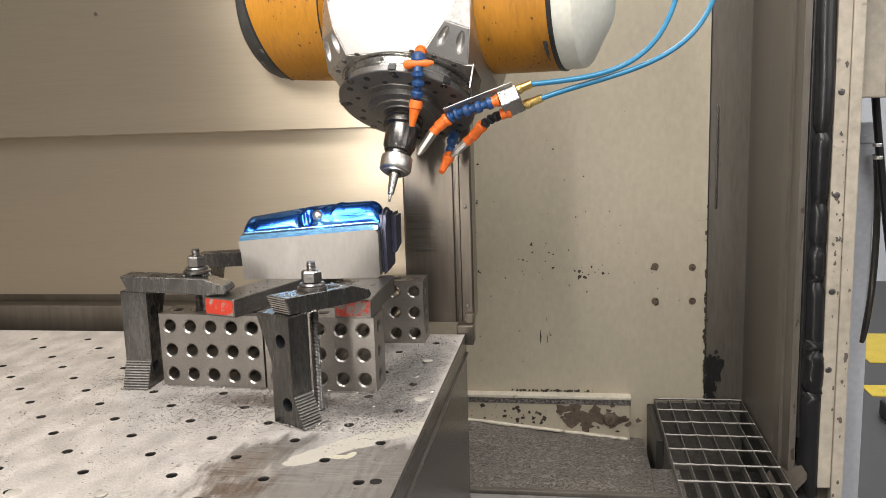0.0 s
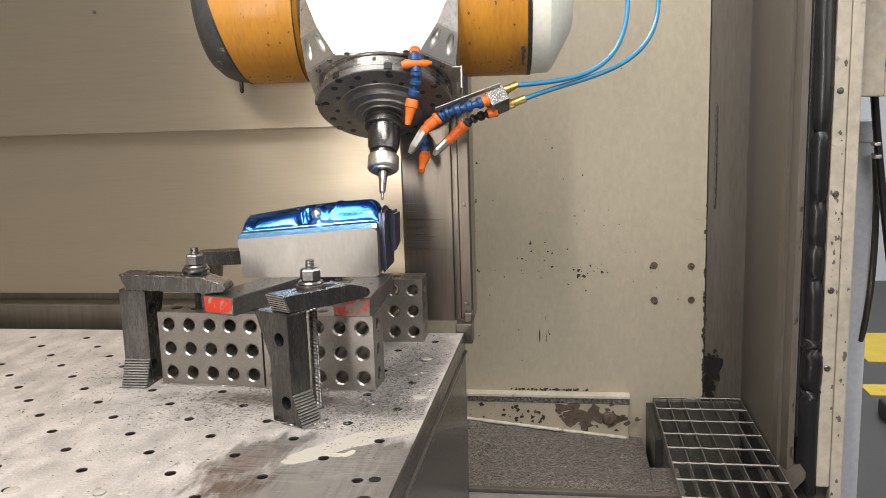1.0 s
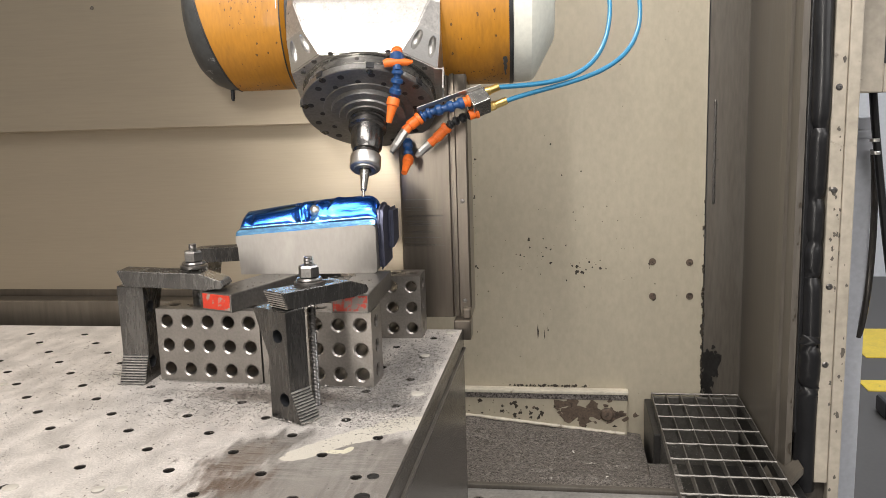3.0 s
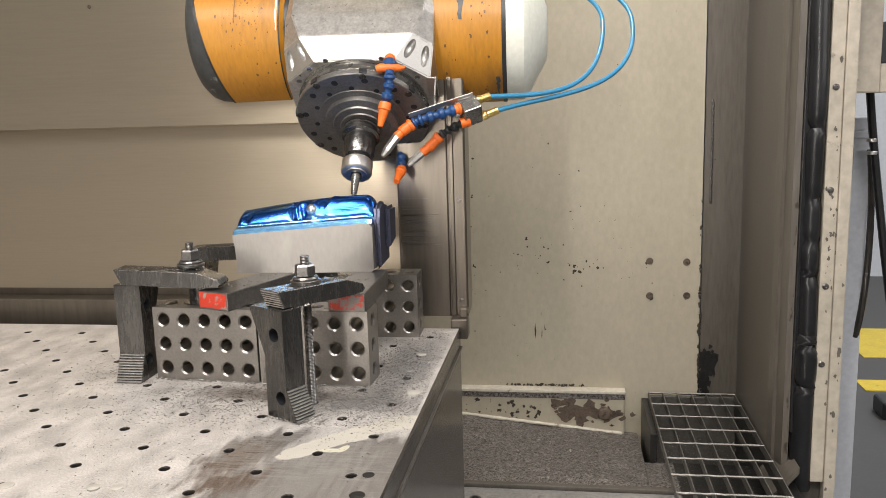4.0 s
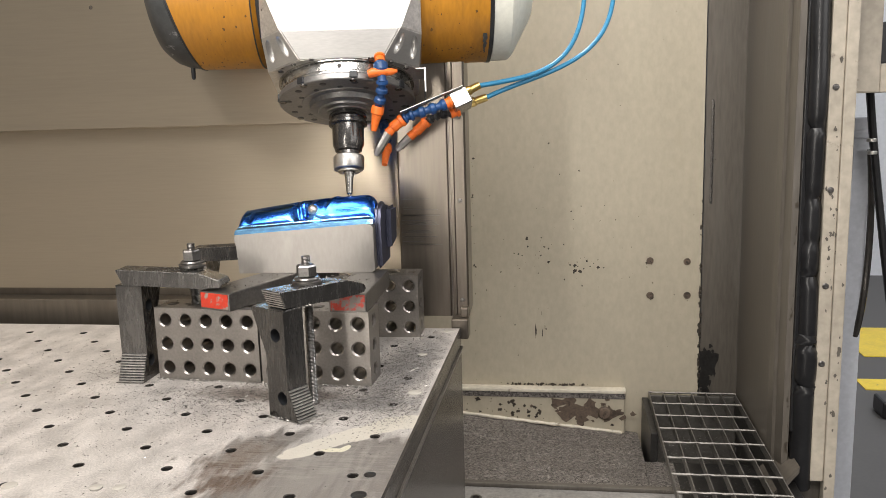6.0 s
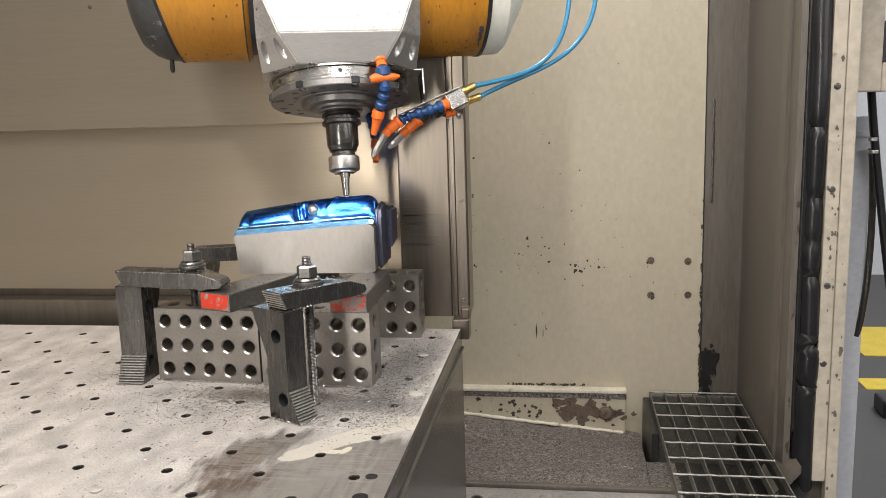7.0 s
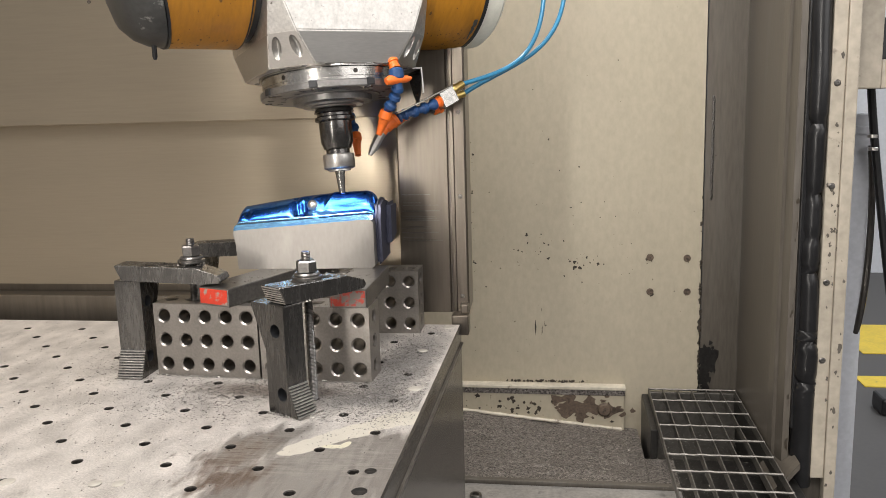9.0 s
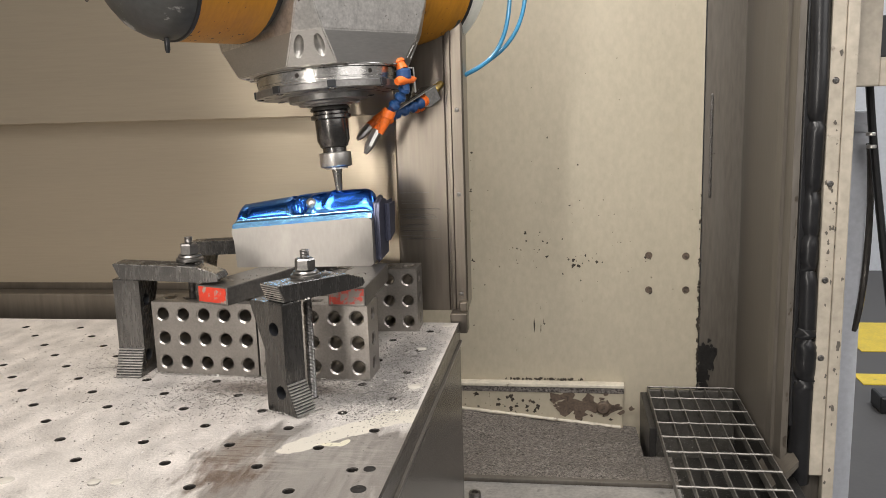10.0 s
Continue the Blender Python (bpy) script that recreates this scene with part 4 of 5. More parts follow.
def hollowed(bm, name, mats, dents):
    """The solid in bm with an oval dent milled into it at each (centre, facet axes, half sizes)."""
    ob = new(name, finish(bm, name, mats))
    cut = bmesh.new()
    for m4, sx, sz, sd in dents:
        bmesh.ops.create_uvsphere(cut, u_segments=20, v_segments=12, radius=1, matrix=m4 @ Matrix.Diagonal((sx, sz, sd, 1)))
    bmesh.ops.recalc_face_normals(cut, faces=cut.faces)
    for f in cut.faces:
        f.material_index = 1
    me = bpy.data.meshes.new("dents")
    cut.to_mesh(me)
    cut.free()
    for m in mats:
        me.materials.append(m)
    tool = new("dents", me)
    mod = ob.modifiers.new("dents", "BOOLEAN")
    mod.operation, mod.object, mod.solver = "DIFFERENCE", tool, "EXACT"
    dg = bpy.context.evaluated_depsgraph_get()
    dg.update()
    solid = bpy.data.meshes.new_from_object(ob.evaluated_get(dg))
    ob.modifiers.clear()
    ob.data = solid
    bpy.data.objects.remove(tool)
    return ob


# oval milled pockets on the corner facets
DENTS = []
for sx in (-1, 1):
    for sy in (-1, 1):
        for u in (0.24, 0.76):
            lo = P(0.060 + (0.112 - 0.060) * u, 0.101 + (0.058 - 0.101) * u, 0.187)
            hi = P(0.0865 + (0.1175 - 0.0865) * u, 0.1115 + (0.0859 - 0.1115) * u, 0.2295)
            along, level = (hi - lo).normalized(), Vector((0.052, -0.043, 0)).normalized()
            out = level.cross(along).normalized()
            out = out if out.dot(Vector((1, 1, 0))) > 0 else -out
            mid = lo.lerp(hi, 0.55) + out * 0.0035
            flip = Matrix.Diagonal((sx, sy, 1, 1))
            DENTS.append((flip @ Matrix(((level.x, along.x, out.x, mid.x), (level.y, along.y, out.y, mid.y), (level.z, along.z, out.z, mid.z), (0, 0, 0, 1))), 0.0072, 0.0175, 0.0115))
spindle = hollowed(bm, "spindle", [ALU, ALUFLAT], DENTS)
spindle.parent = head
tagged(spindle, "spattered milled aluminium spindle housing")


def sub(name, bm, material, label=""):
    return part(name, bm, material, spindle, label)


bm = bmesh.new()
lathe(bm, at_tip([(0.05, 0.1885), (0.1035, 0.1885), (0.1045, 0.187), (0.1045, 0.1845), (0.05, 0.1840)]), 64)
sub("base_ring", bm, FLANGE, "turned steel base ring")
bm = bmesh.new()
lathe(bm, at_tip([(0.05, 0.1839), (0.1005, 0.1838), (0.1005, 0.172), (0.0995, 0.1715), (0.0995, 0.170), (0.1005, 0.1695), (0.1005, 0.1665), (0.05, 0.1665)]), 64)
sub("clamp_ring", bm, FLANGE, "bright turned clamp ring")
bm = bmesh.new()
lathe(bm, at_tip([(0.05, 0.1664), (0.1035, 0.1664), (0.1045, 0.165), (0.1045, 0.1575), (0.1030, 0.1560), (0.0705, 0.1560), (0.0695, 0.1545), (0.0585, 0.1545), (0.0575, 0.1465), (0.0455, 0.1450), (0.0445, 0.1420), (0.034, 0.1415), (0.033, 0.1395), (0.02, 0.1395)]), 64)
sub("face_plate", bm, PLATE, "dull grey spindle face plate")
# bores are flat black discs, their dark depth put into the colour
for k in range(12):
    a = 2 * math.pi * k / 12 + 0.2
    bm = bmesh.new()
    lathe(bm, at_tip([(0.0052, 0.1564), (0.0052, 0.15575), (0.0045, 0.1556), (0.0003, 0.1557)]), 12, Matrix.Translation((0.090 * math.cos(a), 0.090 * math.sin(a), 0)))
    sub("bore", bm, BLACKPLAST)
    bm = bmesh.new()
    lathe(bm, at_tip([(0.0042, 0.1564), (0.0042, 0.1557), (0.0003, 0.1557)]), 10, Matrix.Translation((0.074 * math.cos(a + 0.26), 0.074 * math.sin(a + 0.26), 0)))
    sub("bore", bm, BLACKPLAST)
# each notch is a black block in place of a shaded gap
for k in range(8):
    a = 2 * math.pi * k / 8 - math.pi / 2 + 0.165
    bm = bmesh.new()
    box(bm, -0.006, 0.006, -0.1065, -0.096, 0.1575 - PIV, 0.1675 - PIV, 0.001, 0, Matrix.Rotation(a + math.pi / 2, 4, "Z"))
    sub("notch", bm, BLACKPLAST, "black block for a notch in the clamp ring")
    bm = bmesh.new()
    lathe(bm, at_tip([(0.0052, 0.166), (0.0055, 0.1655), (0.0055, 0.1555), (0.0050, 0.1550), (0.0030, 0.1550), (0.0028, 0.1553), (0.0003, 0.1553)]), 16, Matrix.Rotation(a + math.pi / 2, 4, "Z") @ Matrix.Translation((0, -0.0985, 0)))
    sub("clamp_screw", bm, BLACKTOOL, "black socket head screw")
# dark discs in place of small holes
for k in range(6):
    a = 2 * math.pi * k / 6 - math.pi / 2 - 0.03
    bm = bmesh.new()
    lathe(bm, [(0.0032, 0.0), (0.0032, 0.0008), (0.0005, 0.0008)], 12, Matrix.Rotation(a, 4, "Z") @ Matrix(((0, 0, 1, 0.1002), (1, 0, 0, 0), (0, 1, 0, 0.1775 - PIV), (0, 0, 0, 1))))
    sub("pin_disc", bm, HOLE)
for sx in (-1, 1):
    for sy in (-1, 1):
        for turn in (-17, 0, 17):
            a = math.atan2(0.052, 0.043) + radians(turn)
            bm = bmesh.new()
            lathe(bm, at_tip([(0.0042, 0.1872), (0.0042, 0.1860), (0.0036, 0.1857), (0.0026, 0.1857), (0.0022, 0.1866), (0.0003, 0.1866)]), 14, Matrix.Translation((sx * 0.1112 * math.cos(a), sy * 0.1112 * math.sin(a), 0)))
            sub("corner_screw", bm, NUTSTEEL)
bm = bmesh.new()
lathe(bm, at_tip([(0.020, 0.1478), (0.0255, 0.1478), (0.0255, 0.139), (0.0285, 0.137), (0.0295, 0.133), (0.0260, 0.131), (0.0260, 0.1275), (0.0295, 0.1255), (0.0295, 0.121), (0.0245, 0.119), (0.0240, 0.089), (0.0215, 0.084), (0.0205, 0.080), (0.0175, 0.078), (0.0175, 0.069), (0.01, 0.0685)]), 48)
sub("tool_holder", bm, BLACKTOOL, "glossy black tool holder")
bm = bmesh.new()
lathe(bm, at_tip([(0.012, 0.0715), (0.0222, 0.0715), (0.0235, 0.070), (0.0235, 0.052), (0.0225, 0.0505), (0.0190, 0.0490), (0.0165, 0.0488), (0.0165, 0.0465), (0.010, 0.0465), (0.0095, 0.051)]), 48)
sub("collet_nut", bm, CHROME, "bright collet nut")
bm = bmesh.new()
lathe(bm, at_tip([(0.0075, 0.052), (0.0075, 0.044), (0.0068, 0.040), (0.0045, 0.013), (0.0022, 0.011), (0.0020, 0.002), (0.0012, 0.0002), (0.0003, 0.0)]), 24)
sub("cutter", bm, CARBIDE, "thin tapered ball-nose cutter")


def jointed(pts, n, r, material, label):
    """A chain of ball-jointed plastic segments along a line."""
    for k in range(n):
        bm = bmesh.new()
        t = k / n * (len(pts) - 1)
        i = min(int(t), len(pts) - 2)
        a = Vector(pts[i]).lerp(Vector(pts[i + 1]), t - i)
        t2 = (k + 1) / n * (len(pts) - 1)
        j = min(int(t2 - 1e-6), len(pts) - 2)
        b = Vector(pts[j]).lerp(Vector(pts[j + 1]), t2 - j)
        q = (b - a)
        tube(bm, [a, a + q * 0.12, a + q * 0.45, a + q * 0.62, a + q * 0.8, a + q * 1.02], [r * 0.72, r * 1.0, r * 1.05, r * 0.72, r * 0.62, r * 0.66], 14)
        sub("hose_segment", bm, material, label)


def cone(a, b, r0, r1, material, name, label=""):
    bm = bmesh.new()
    a, b = Vector(a), Vector(b)
    tube(bm, [a, a.lerp(b, 0.08), a.lerp(b, 0.3), a.lerp(b, 0.34), b], [r0 * 0.9, r0, r0, r0 * 0.82, r1], 14)
    sub(name, bm, material, label)


def steel_jet(a, b, r):
    bm = bmesh.new()
    a, b = Vector(a), Vector(b)
    tube(bm, [a, a.lerp(b, 0.05), a.lerp(b, 0.72), b], [r * 0.85, r, r * 0.92, r * 0.45], 8)
    for f in bm.faces:
        f.smooth = False
    sub("jet", bm, CHROME, "bright steel coolant jet")


L2B, L2C, L2O, L2M, L2T = P(0.140, 0.0, 0.134), P(0.122, 0.010, 0.128), P(0.108, 0.020, 0.117), P(0.095, 0.025, 0.108), P(0.073, 0.032, 0.089)
L3A, L3B, L3T = P(0.054, 0.070, 0.139), P(0.058, 0.062, 0.105), P(0.053, 0.050, 0.071)
# upright line on the clamp ring
cone(P(0.055, -0.098, 0.192), P(0.056, -0.104, 0.178), 0.0085, 0.0085, ORANGE, "base_nut", "orange base nut")
jointed([P(0.056, -0.105, 0.180), P(0.058, -0.103, 0.150)], 1, 0.0105, BLUEPLAST, "blue stop valve")
bm = bmesh.new()
tube(bm, [P(0.038, -0.108, 0.160), P(0.044, -0.108, 0.162), P(0.058, -0.108, 0.1625), P(0.072, -0.105, 0.164), P(0.080, -0.104, 0.1655)], [0.005, 0.0068, 0.0055, 0.0052, 0.002], 12)
sub("valve_lever", bm, ORANGE, "orange valve lever")
jointed([P(0.058, -0.103, 0.153), P(0.057, -0.092, 0.139), P(0.050, -0.074, 0.122)], 3, 0.0085, BLUEPLAST, "blue jointed coolant line")
cone(P(0.0505, -0.075, 0.124), P(0.042, -0.058, 0.092), 0.0095, 0.0040, ORANGE, "nozzle", "orange coolant nozzle")
# manifold with its lines
bm = bmesh.new()
mdir = (P(0.19, -0.04, 0.159) - P(0.155, -0.04, 0.143)).normalized()
up = Vector((0, 1, 0)).cross(mdir)
mm4 = Matrix(((mdir.x, 0, -up.x, 0.172), (mdir.y, 1, -up.y, -0.032), (mdir.z, 0, -up.z, 0.145 - PIV), (0, 0, 0, 1)))
box(bm, -0.013, 0.016, -0.012, 0.024, -0.013, 0.013, 0.0015, 0, mm4)
sub("manifold", bm, FLANGE, "steel manifold block")
cone(P(0.183, -0.038, 0.156), P(0.203, -0.037, 0.166), 0.0072, 0.006, BRASS, "fitting", "brass hose fitting")
cone(P(0.190, -0.012, 0.147), P(0.216, -0.018, 0.154), 0.0072, 0.006, BRASS, "fitting", "brass hose fitting")
bm = bmesh.new()
a, b = P(0.082, -0.046, 0.121), P(0.178, -0.046, 0.160)
d = (b - a).normalized()
s4 = Matrix(((d.x, 0, -d.z, a.x), (d.y, 1, 0, a.y), (d.z, 0, d.x, a.z), (0, 0, 0, 1)))
box(bm, 0, (b - a).length, -0.005, 0.005, 0.001, 0.0025, 0.0005, 0, s4)
sub("bracket", bm, ALUFLAT, "thin bright sheet bracket")
cone(P(0.160, -0.040, 0.140), P(0.148, -0.040, 0.136), 0.009, 0.008, ORANGE, "base_nut", "orange base nut")
jointed([P(0.152, -0.040, 0.137), P(0.125, -0.040, 0.128), P(0.096, -0.036, 0.122), P(0.084, -0.033, 0.116)], 5, 0.0085, BLUEPLAST, "blue jointed coolant line")
cone(P(0.086, -0.034, 0.117), P(0.071, -0.029, 0.107), 0.0098, 0.0085, ORANGE, "nozzle", "orange coolant nozzle")
cone(P(0.072, -0.0295, 0.108), P(0.062, -0.0265, 0.098), 0.0082, 0.0075, ORANGE, "nozzle", "orange coolant nozzle")
steel_jet(P(0.063, -0.027, 0.099), P(0.042, -0.020, 0.066), 0.0072)
cone(P(0.172, -0.018, 0.134), P(0.158, -0.018, 0.129), 0.009, 0.008, ORANGE, "base_nut", "orange base nut")
jointed([P(0.164, -0.018, 0.131), L2B, L2C], 4, 0.0072, BLACKPLAST, "black jointed coolant line")
cone(L2C.lerp(L2B, 0.1), L2O, 0.0092, 0.008, ORANGE, "nozzle", "orange coolant nozzle")
cone(L2O.lerp(L2C, 0.06), L2M, 0.008, 0.0072, ORANGE, "nozzle", "orange coolant nozzle")
steel_jet(L2M.lerp(L2O, 0.08), L2T, 0.0066)
# rear line under the face plate
jointed([P(0.052, 0.082, 0.152), L3A, L3B], 4, 0.0078, BLUEPLAST, "blue jointed coolant line")
cone(L3B.lerp(L3A, 0.05), L3T, 0.0088, 0.0045, ORANGE, "nozzle", "orange coolant nozzle")
# air hoses, each swinging on its fitting
def air_hose(foot, lines):
    bm = bmesh.new()
    tube(bm, [p - foot for ln in lines for p in ln], 0.0038, 12)
    return part("air_hose", bm, HOSE, spindle, "bright blue air hose", Matrix.Translation(foot))


HOSES = (
    air_hose(P(0.200, -0.037, 0.165), [bend(P(0.200, -0.037, 0.165), P(0.30, -0.010, 0.190), P(0.375, 0.005, 0.20), P(0.390, 0.016, 0.36), 28), bend(P(0.390, 0.016, 0.37), P(0.396, 0.02, 0.43), P(0.36, 0.05, 0.50), P(0.29, 0.07, 0.56), 12)]),
    air_hose(P(0.214, -0.018, 0.153), [bend(P(0.214, -0.018, 0.153), P(0.31, 0.0, 0.205), P(0.43, 0.015, 0.21), P(0.442, 0.03, 0.37), 28), bend(P(0.442, 0.03, 0.38), P(0.448, 0.03, 0.45), P(0.40, 0.06, 0.52), P(0.31, 0.08, 0.60), 12)]),
)
bm = bmesh.new()
prism(bm, [(-0.058, 0.186 - PIV), (-0.020, 0.186 - PIV), (-0.022, 0.170 - PIV), (-0.036, 0.138 - PIV), (-0.044, 0.138 - PIV), (-0.056, 0.165 - PIV)], Matrix(((0, 0, 1, 0.1195), (1, 0, 0, 0), (0, 1, 0, 0), (0, 0, 0, 1))), 0.002)
sub("bracket_plate", bm, BLACKTOOL, "dark sheet bracket plate")
bm = bmesh.new()
box(bm, 0.106, 0.1222, -0.059, -0.019, 0.1861 - PIV, 0.1884 - PIV, 0.0006)
box(bm, 0.1196, 0.1222, -0.0605, -0.0582, 0.150 - PIV, 0.1885 - PIV, 0.0006)
sub("bracket_edge", bm, ALUFLAT, "bright folded bracket edge")


# ---- marks on the beige wall ----
def scars(name, x, z, y, sx, sz, count, size, seed, material, label, tall=1.0):
    """Ragged spots where paint has come off, a hair proud of the sheet."""
    rnd = random.Random(seed)
    bm = bmesh.new()
    for k in range(count):
        cx, cz = rnd.gauss(x, sx), rnd.gauss(z, sz)
        r = size * (0.3 + 1.2 * rnd.random() ** 2)
        n = 9
        bm.faces.new([bm.verts.new((cx + r * (0.35 + 1.1 * rnd.random()) * math.cos(2 * math.pi * i / n), y - 0.00003 * k, cz + tall * r * (0.35 + 1.1 * rnd.random()) * math.sin(2 * math.pi * i / n))) for i in range(n)])
    return tagged(new(name, finish(bm, name, material)), label, "paint chips", kind="stuff")


YW = 2.0488
for k, (x, z, sx, sz, n, s) in enumerate(((-0.080, -0.015, 0.030, 0.020, 16, 0.0045), (0.035, -0.042, 0.022, 0.010, 14, 0.0055), (0.06, -0.02, 0.035, 0.05, 16, 0.0025), (-0.06, 0.03, 0.10, 0.09, 26, 0.0022), (0.15, -0.02, 0.12, 0.20, 26, 0.0020), (-0.10, -0.20, 0.06, 0.06, 12, 0.0025), (-0.05, -0.3505, 0.055, 0.0012, 90, 0.0042), (0.1, 0.45, 0.15, 0.15, 10, 0.0022), (-0.228, 0.0, 0.002, 0.25, 24, 0.0028))):
    scars("paint_chips", x, z, YW, sx, sz, n, 0.68 * s, 20 + k, CHIP, "dark spots where the beige paint has chipped off")
scars("paint_scratches", -0.06, -0.20, YW, 0.008, 0.03, 4, 0.0013, 51, CHIP, "thin dark upright scratches in the beige paint", 11.0)
scars("edge_rust", 0.3262, -0.24, YW, 0.0008, 0.13, 80, 0.0028, 52, CHIP, "dark rusty edge of the beige wall sheet", 2.0)
scars("edge_black", 0.345, -0.30, 2.0545, 0.010, 0.035, 70, 0.009, 53, SUMP, "black ragged patch at the foot of the wall corner", 1.6)
for x, z in ((0.2059, -0.0291), (0.294, -0.0315), (0.2069, -0.1159), (0.2956, -0.1156)):
    bm = bmesh.new()
    lathe(bm, [(0.0088, 0), (0.0085, 0.0016), (0.0068, 0.0020), (0.0062, 0.0008), (0.0004, 0.0008)], 18, Matrix(((1, 0, 0, x), (0, 0, -1, 2.0498), (0, 1, 0, z), (0, 0, 0, 1))))
    thing("wall_bolt", bm, RUST, "rusty round bolt hole in the beige wall", "bolt", group="bolts in the beige wall")
    scars("bolt_rust", x + 0.001, z - 0.004, YW, 0.003, 0.005, 6, 0.0022, int(90 + 100 * x + 10 * abs(z)), CHIP, "rust run below a wall bolt", 1.3)
scars("ledge_rust", 0.056, -0.4093, 2.0268, 0.045, 0.012, 46, 0.015, 61, RUST, "bare brown metal where the ledge paint has flaked off", 0.8)
scars("ledge_chips", -0.133, -0.4124, 2.0266, 0.07, 0.022, 46, 0.0045, 62, CHIP, "dark chipped spots on the beige ledge", 1.0)
scars("ledge_chips", -0.0205, -0.4584, 2.0266, 0.06, 0.008, 22, 0.006, 63, CHIP, "dark chipped spots along the ledge foot", 0.7)
bm = bmesh.new()
lathe(bm, [(0.0165, 0), (0.0165, 0.006), (0.013, 0.010), (0.001, 0.011)], 24, Matrix(((1, 0, 0, 0.097), (0, 0, -1, 2.028), (0, 1, 0, -0.4155), (0, 0, 0, 1))))
thing("ledge_knob", bm, RUST, "round grimy knob on the flaked ledge", "knob")
bm = bmesh.new()
for k in range(44):
    z = 0.115 + k * 0.0055
    lathe(bm, [(0.0008, -0.006), (0.0028, -0.003), (0.0034, 0), (0.0028, 0.003), (0.0008, 0.006)], 8, pose(0.347 + 0.0008 * math.sin(k * 1.7), 2.0555, z))
thing("weld_seam", bm, NUTSTEEL, "rough upright weld seam on the grey corner panel", "weld")

rnd = random.Random(77)
vs, fs = [], []
for k in range(15000):
    x, y = -0.3 + 0.46 * rnd.random(), 1.70 + 0.27 * rnd.random()
    if rnd.random() < 0.25:
        x, y = 0.2 + 0.2 * rnd.random(), 1.2 + 0.75 * rnd.random() ** 1.5
    z = -0.438 if x > 0.182 else -0.448 + max(0.0, (y - 1.72) / 0.31) * (-0.018 + 0.1042 * (0.145 - x))
    a, l = rnd.random() * 6.28, 0.0006 + 0.0012 * rnd.random() ** 4
    n = len(vs)
    vs += [(x - l * math.cos(a), y - l * math.sin(a), z), (x + l * math.cos(a), y + l * math.sin(a), z + 0.001), (x - l * math.sin(a), y + l * math.cos(a), z + l)]
    fs.append((n, n + 1, n + 2))
me = bpy.data.meshes.new("floor_chips")
me.from_pydata(vs, [], fs)
me.materials.append(FLAKE)
tagged(new("floor_chips", me), "bright metal chips glinting on the sump floor", "metal chips", kind="stuff")
bm = bmesh.new()
lathe(bm, [(0.013, 0), (0.013, 0.012), (0.012, 0.014), (0.0075, 0.014), (0.007, 0.008), (0.0005, 0.008)], 20, pose(-0.185, 1.60, -0.457))
thing("socket_screw", bm, NUTSTEEL, "steel socket head screw standing on the sump plate", "screw")

scars("frame_scrapes", 0.5015, 0.1, 1.6394, 0.006, 0.16, 40, 0.0024, 71, GREYPAINT, "bare grey scrapes on the cream door frame", 1.6)
scars("frame_scrapes", 0.5195, -0.2, 1.6354, 0.004, 0.12, 14, 0.0034, 72, GREYPAINT, "bare grey scrapes on the cream door frame", 1.8)
scars("jamb_chips", 0.4385, -0.15, 1.6545, 0.002, 0.2, 22, 0.0024, 73, TRIMSTEEL, "pale chipped spots along the door jamb", 2.2)

# ---- pillar and panel details ----
rnd = random.Random(15)
bm = bmesh.new()
for k in range(22):
    z = 0.132 + (k % 4) * 0.012 + rnd.uniform(-0.004, 0.004) + (0.04 if k > 11 else 0)
    x0 = rnd.uniform(-0.270, -0.258)
    box(bm, x0, x0 + rnd.uniform(0.03, 0.066), 1.3472, 1.3478, z, z + rnd.uniform(0.0004, 0.0011))
thing("rub_marks", bm, NUTSTEEL, "bright level rub marks on the dark upright cover", "rub marks", kind="stuff")
for z in (0.04, 0.208, 0.345):
    bm = bmesh.new()
    lathe(bm, [(0.0038, 0), (0.0036, 0.0012), (0.002, 0.002), (0.0004, 0.002)], 14, Matrix(((1, 0, 0, -0.1702), (0, 0, -1, 1.349), (0, 1, 0, z), (0, 0, 0, 1))))
    thing("cover_screw", bm, NUTSTEEL, "small pan head screw in the upright cover", "screw", group="screws in the cover")
bm = bmesh.new()
lathe(bm, [(0.0034, 0), (0.0032, 0.0008), (0.0003, 0.0008)], 12, Matrix(((1, 0, 0, -0.8005), (0, 0, -1, 1.366), (0, 1, 0, 0.5462), (0, 0, 0, 1))))
thing("panel_rivet", bm, CHIP, "dark rivet in the stainless upper panel", "rivet")

# ---- drain grating ----
grate = holder("drain_grating", "grey galvanised steel drain grating over a dark pit", "grating")
for k in range(7):
    bm = bmesh.new()
    x = 0.2065 + k * 0.0345
    box(bm, x - 0.0013, x + 0.0013, 1.20, 2.0385, -0.380, -0.362, 0.0004)
    part("bearing_bar", bm, GRATE, grate)
for k in range(11):
    bm = bmesh.new()
    y = 2.036 - k * 0.0776
    tube(bm, [(0.205 + 0.2095 * q / 12, y + 0.0006 * math.sin(q * 2), -0.3625 + 0.0005 * math.cos(q * 3)) for q in range(13)], 0.0027, 6)
    part("cross_rod", bm, GRATEROD, grate, "twisted bright cross rod")
for x0, x1, y0, y1, z0 in ((0.205, 0.415, 1.20, 1.206, -0.449), (0.4115, 0.4155, 1.20, 2.03, -0.449)):
    bm = bmesh.new()
    box(bm, x0, x1, y0, y1, z0, -0.380, 0.0005)
    part("side_support", bm, SUMP, grate)

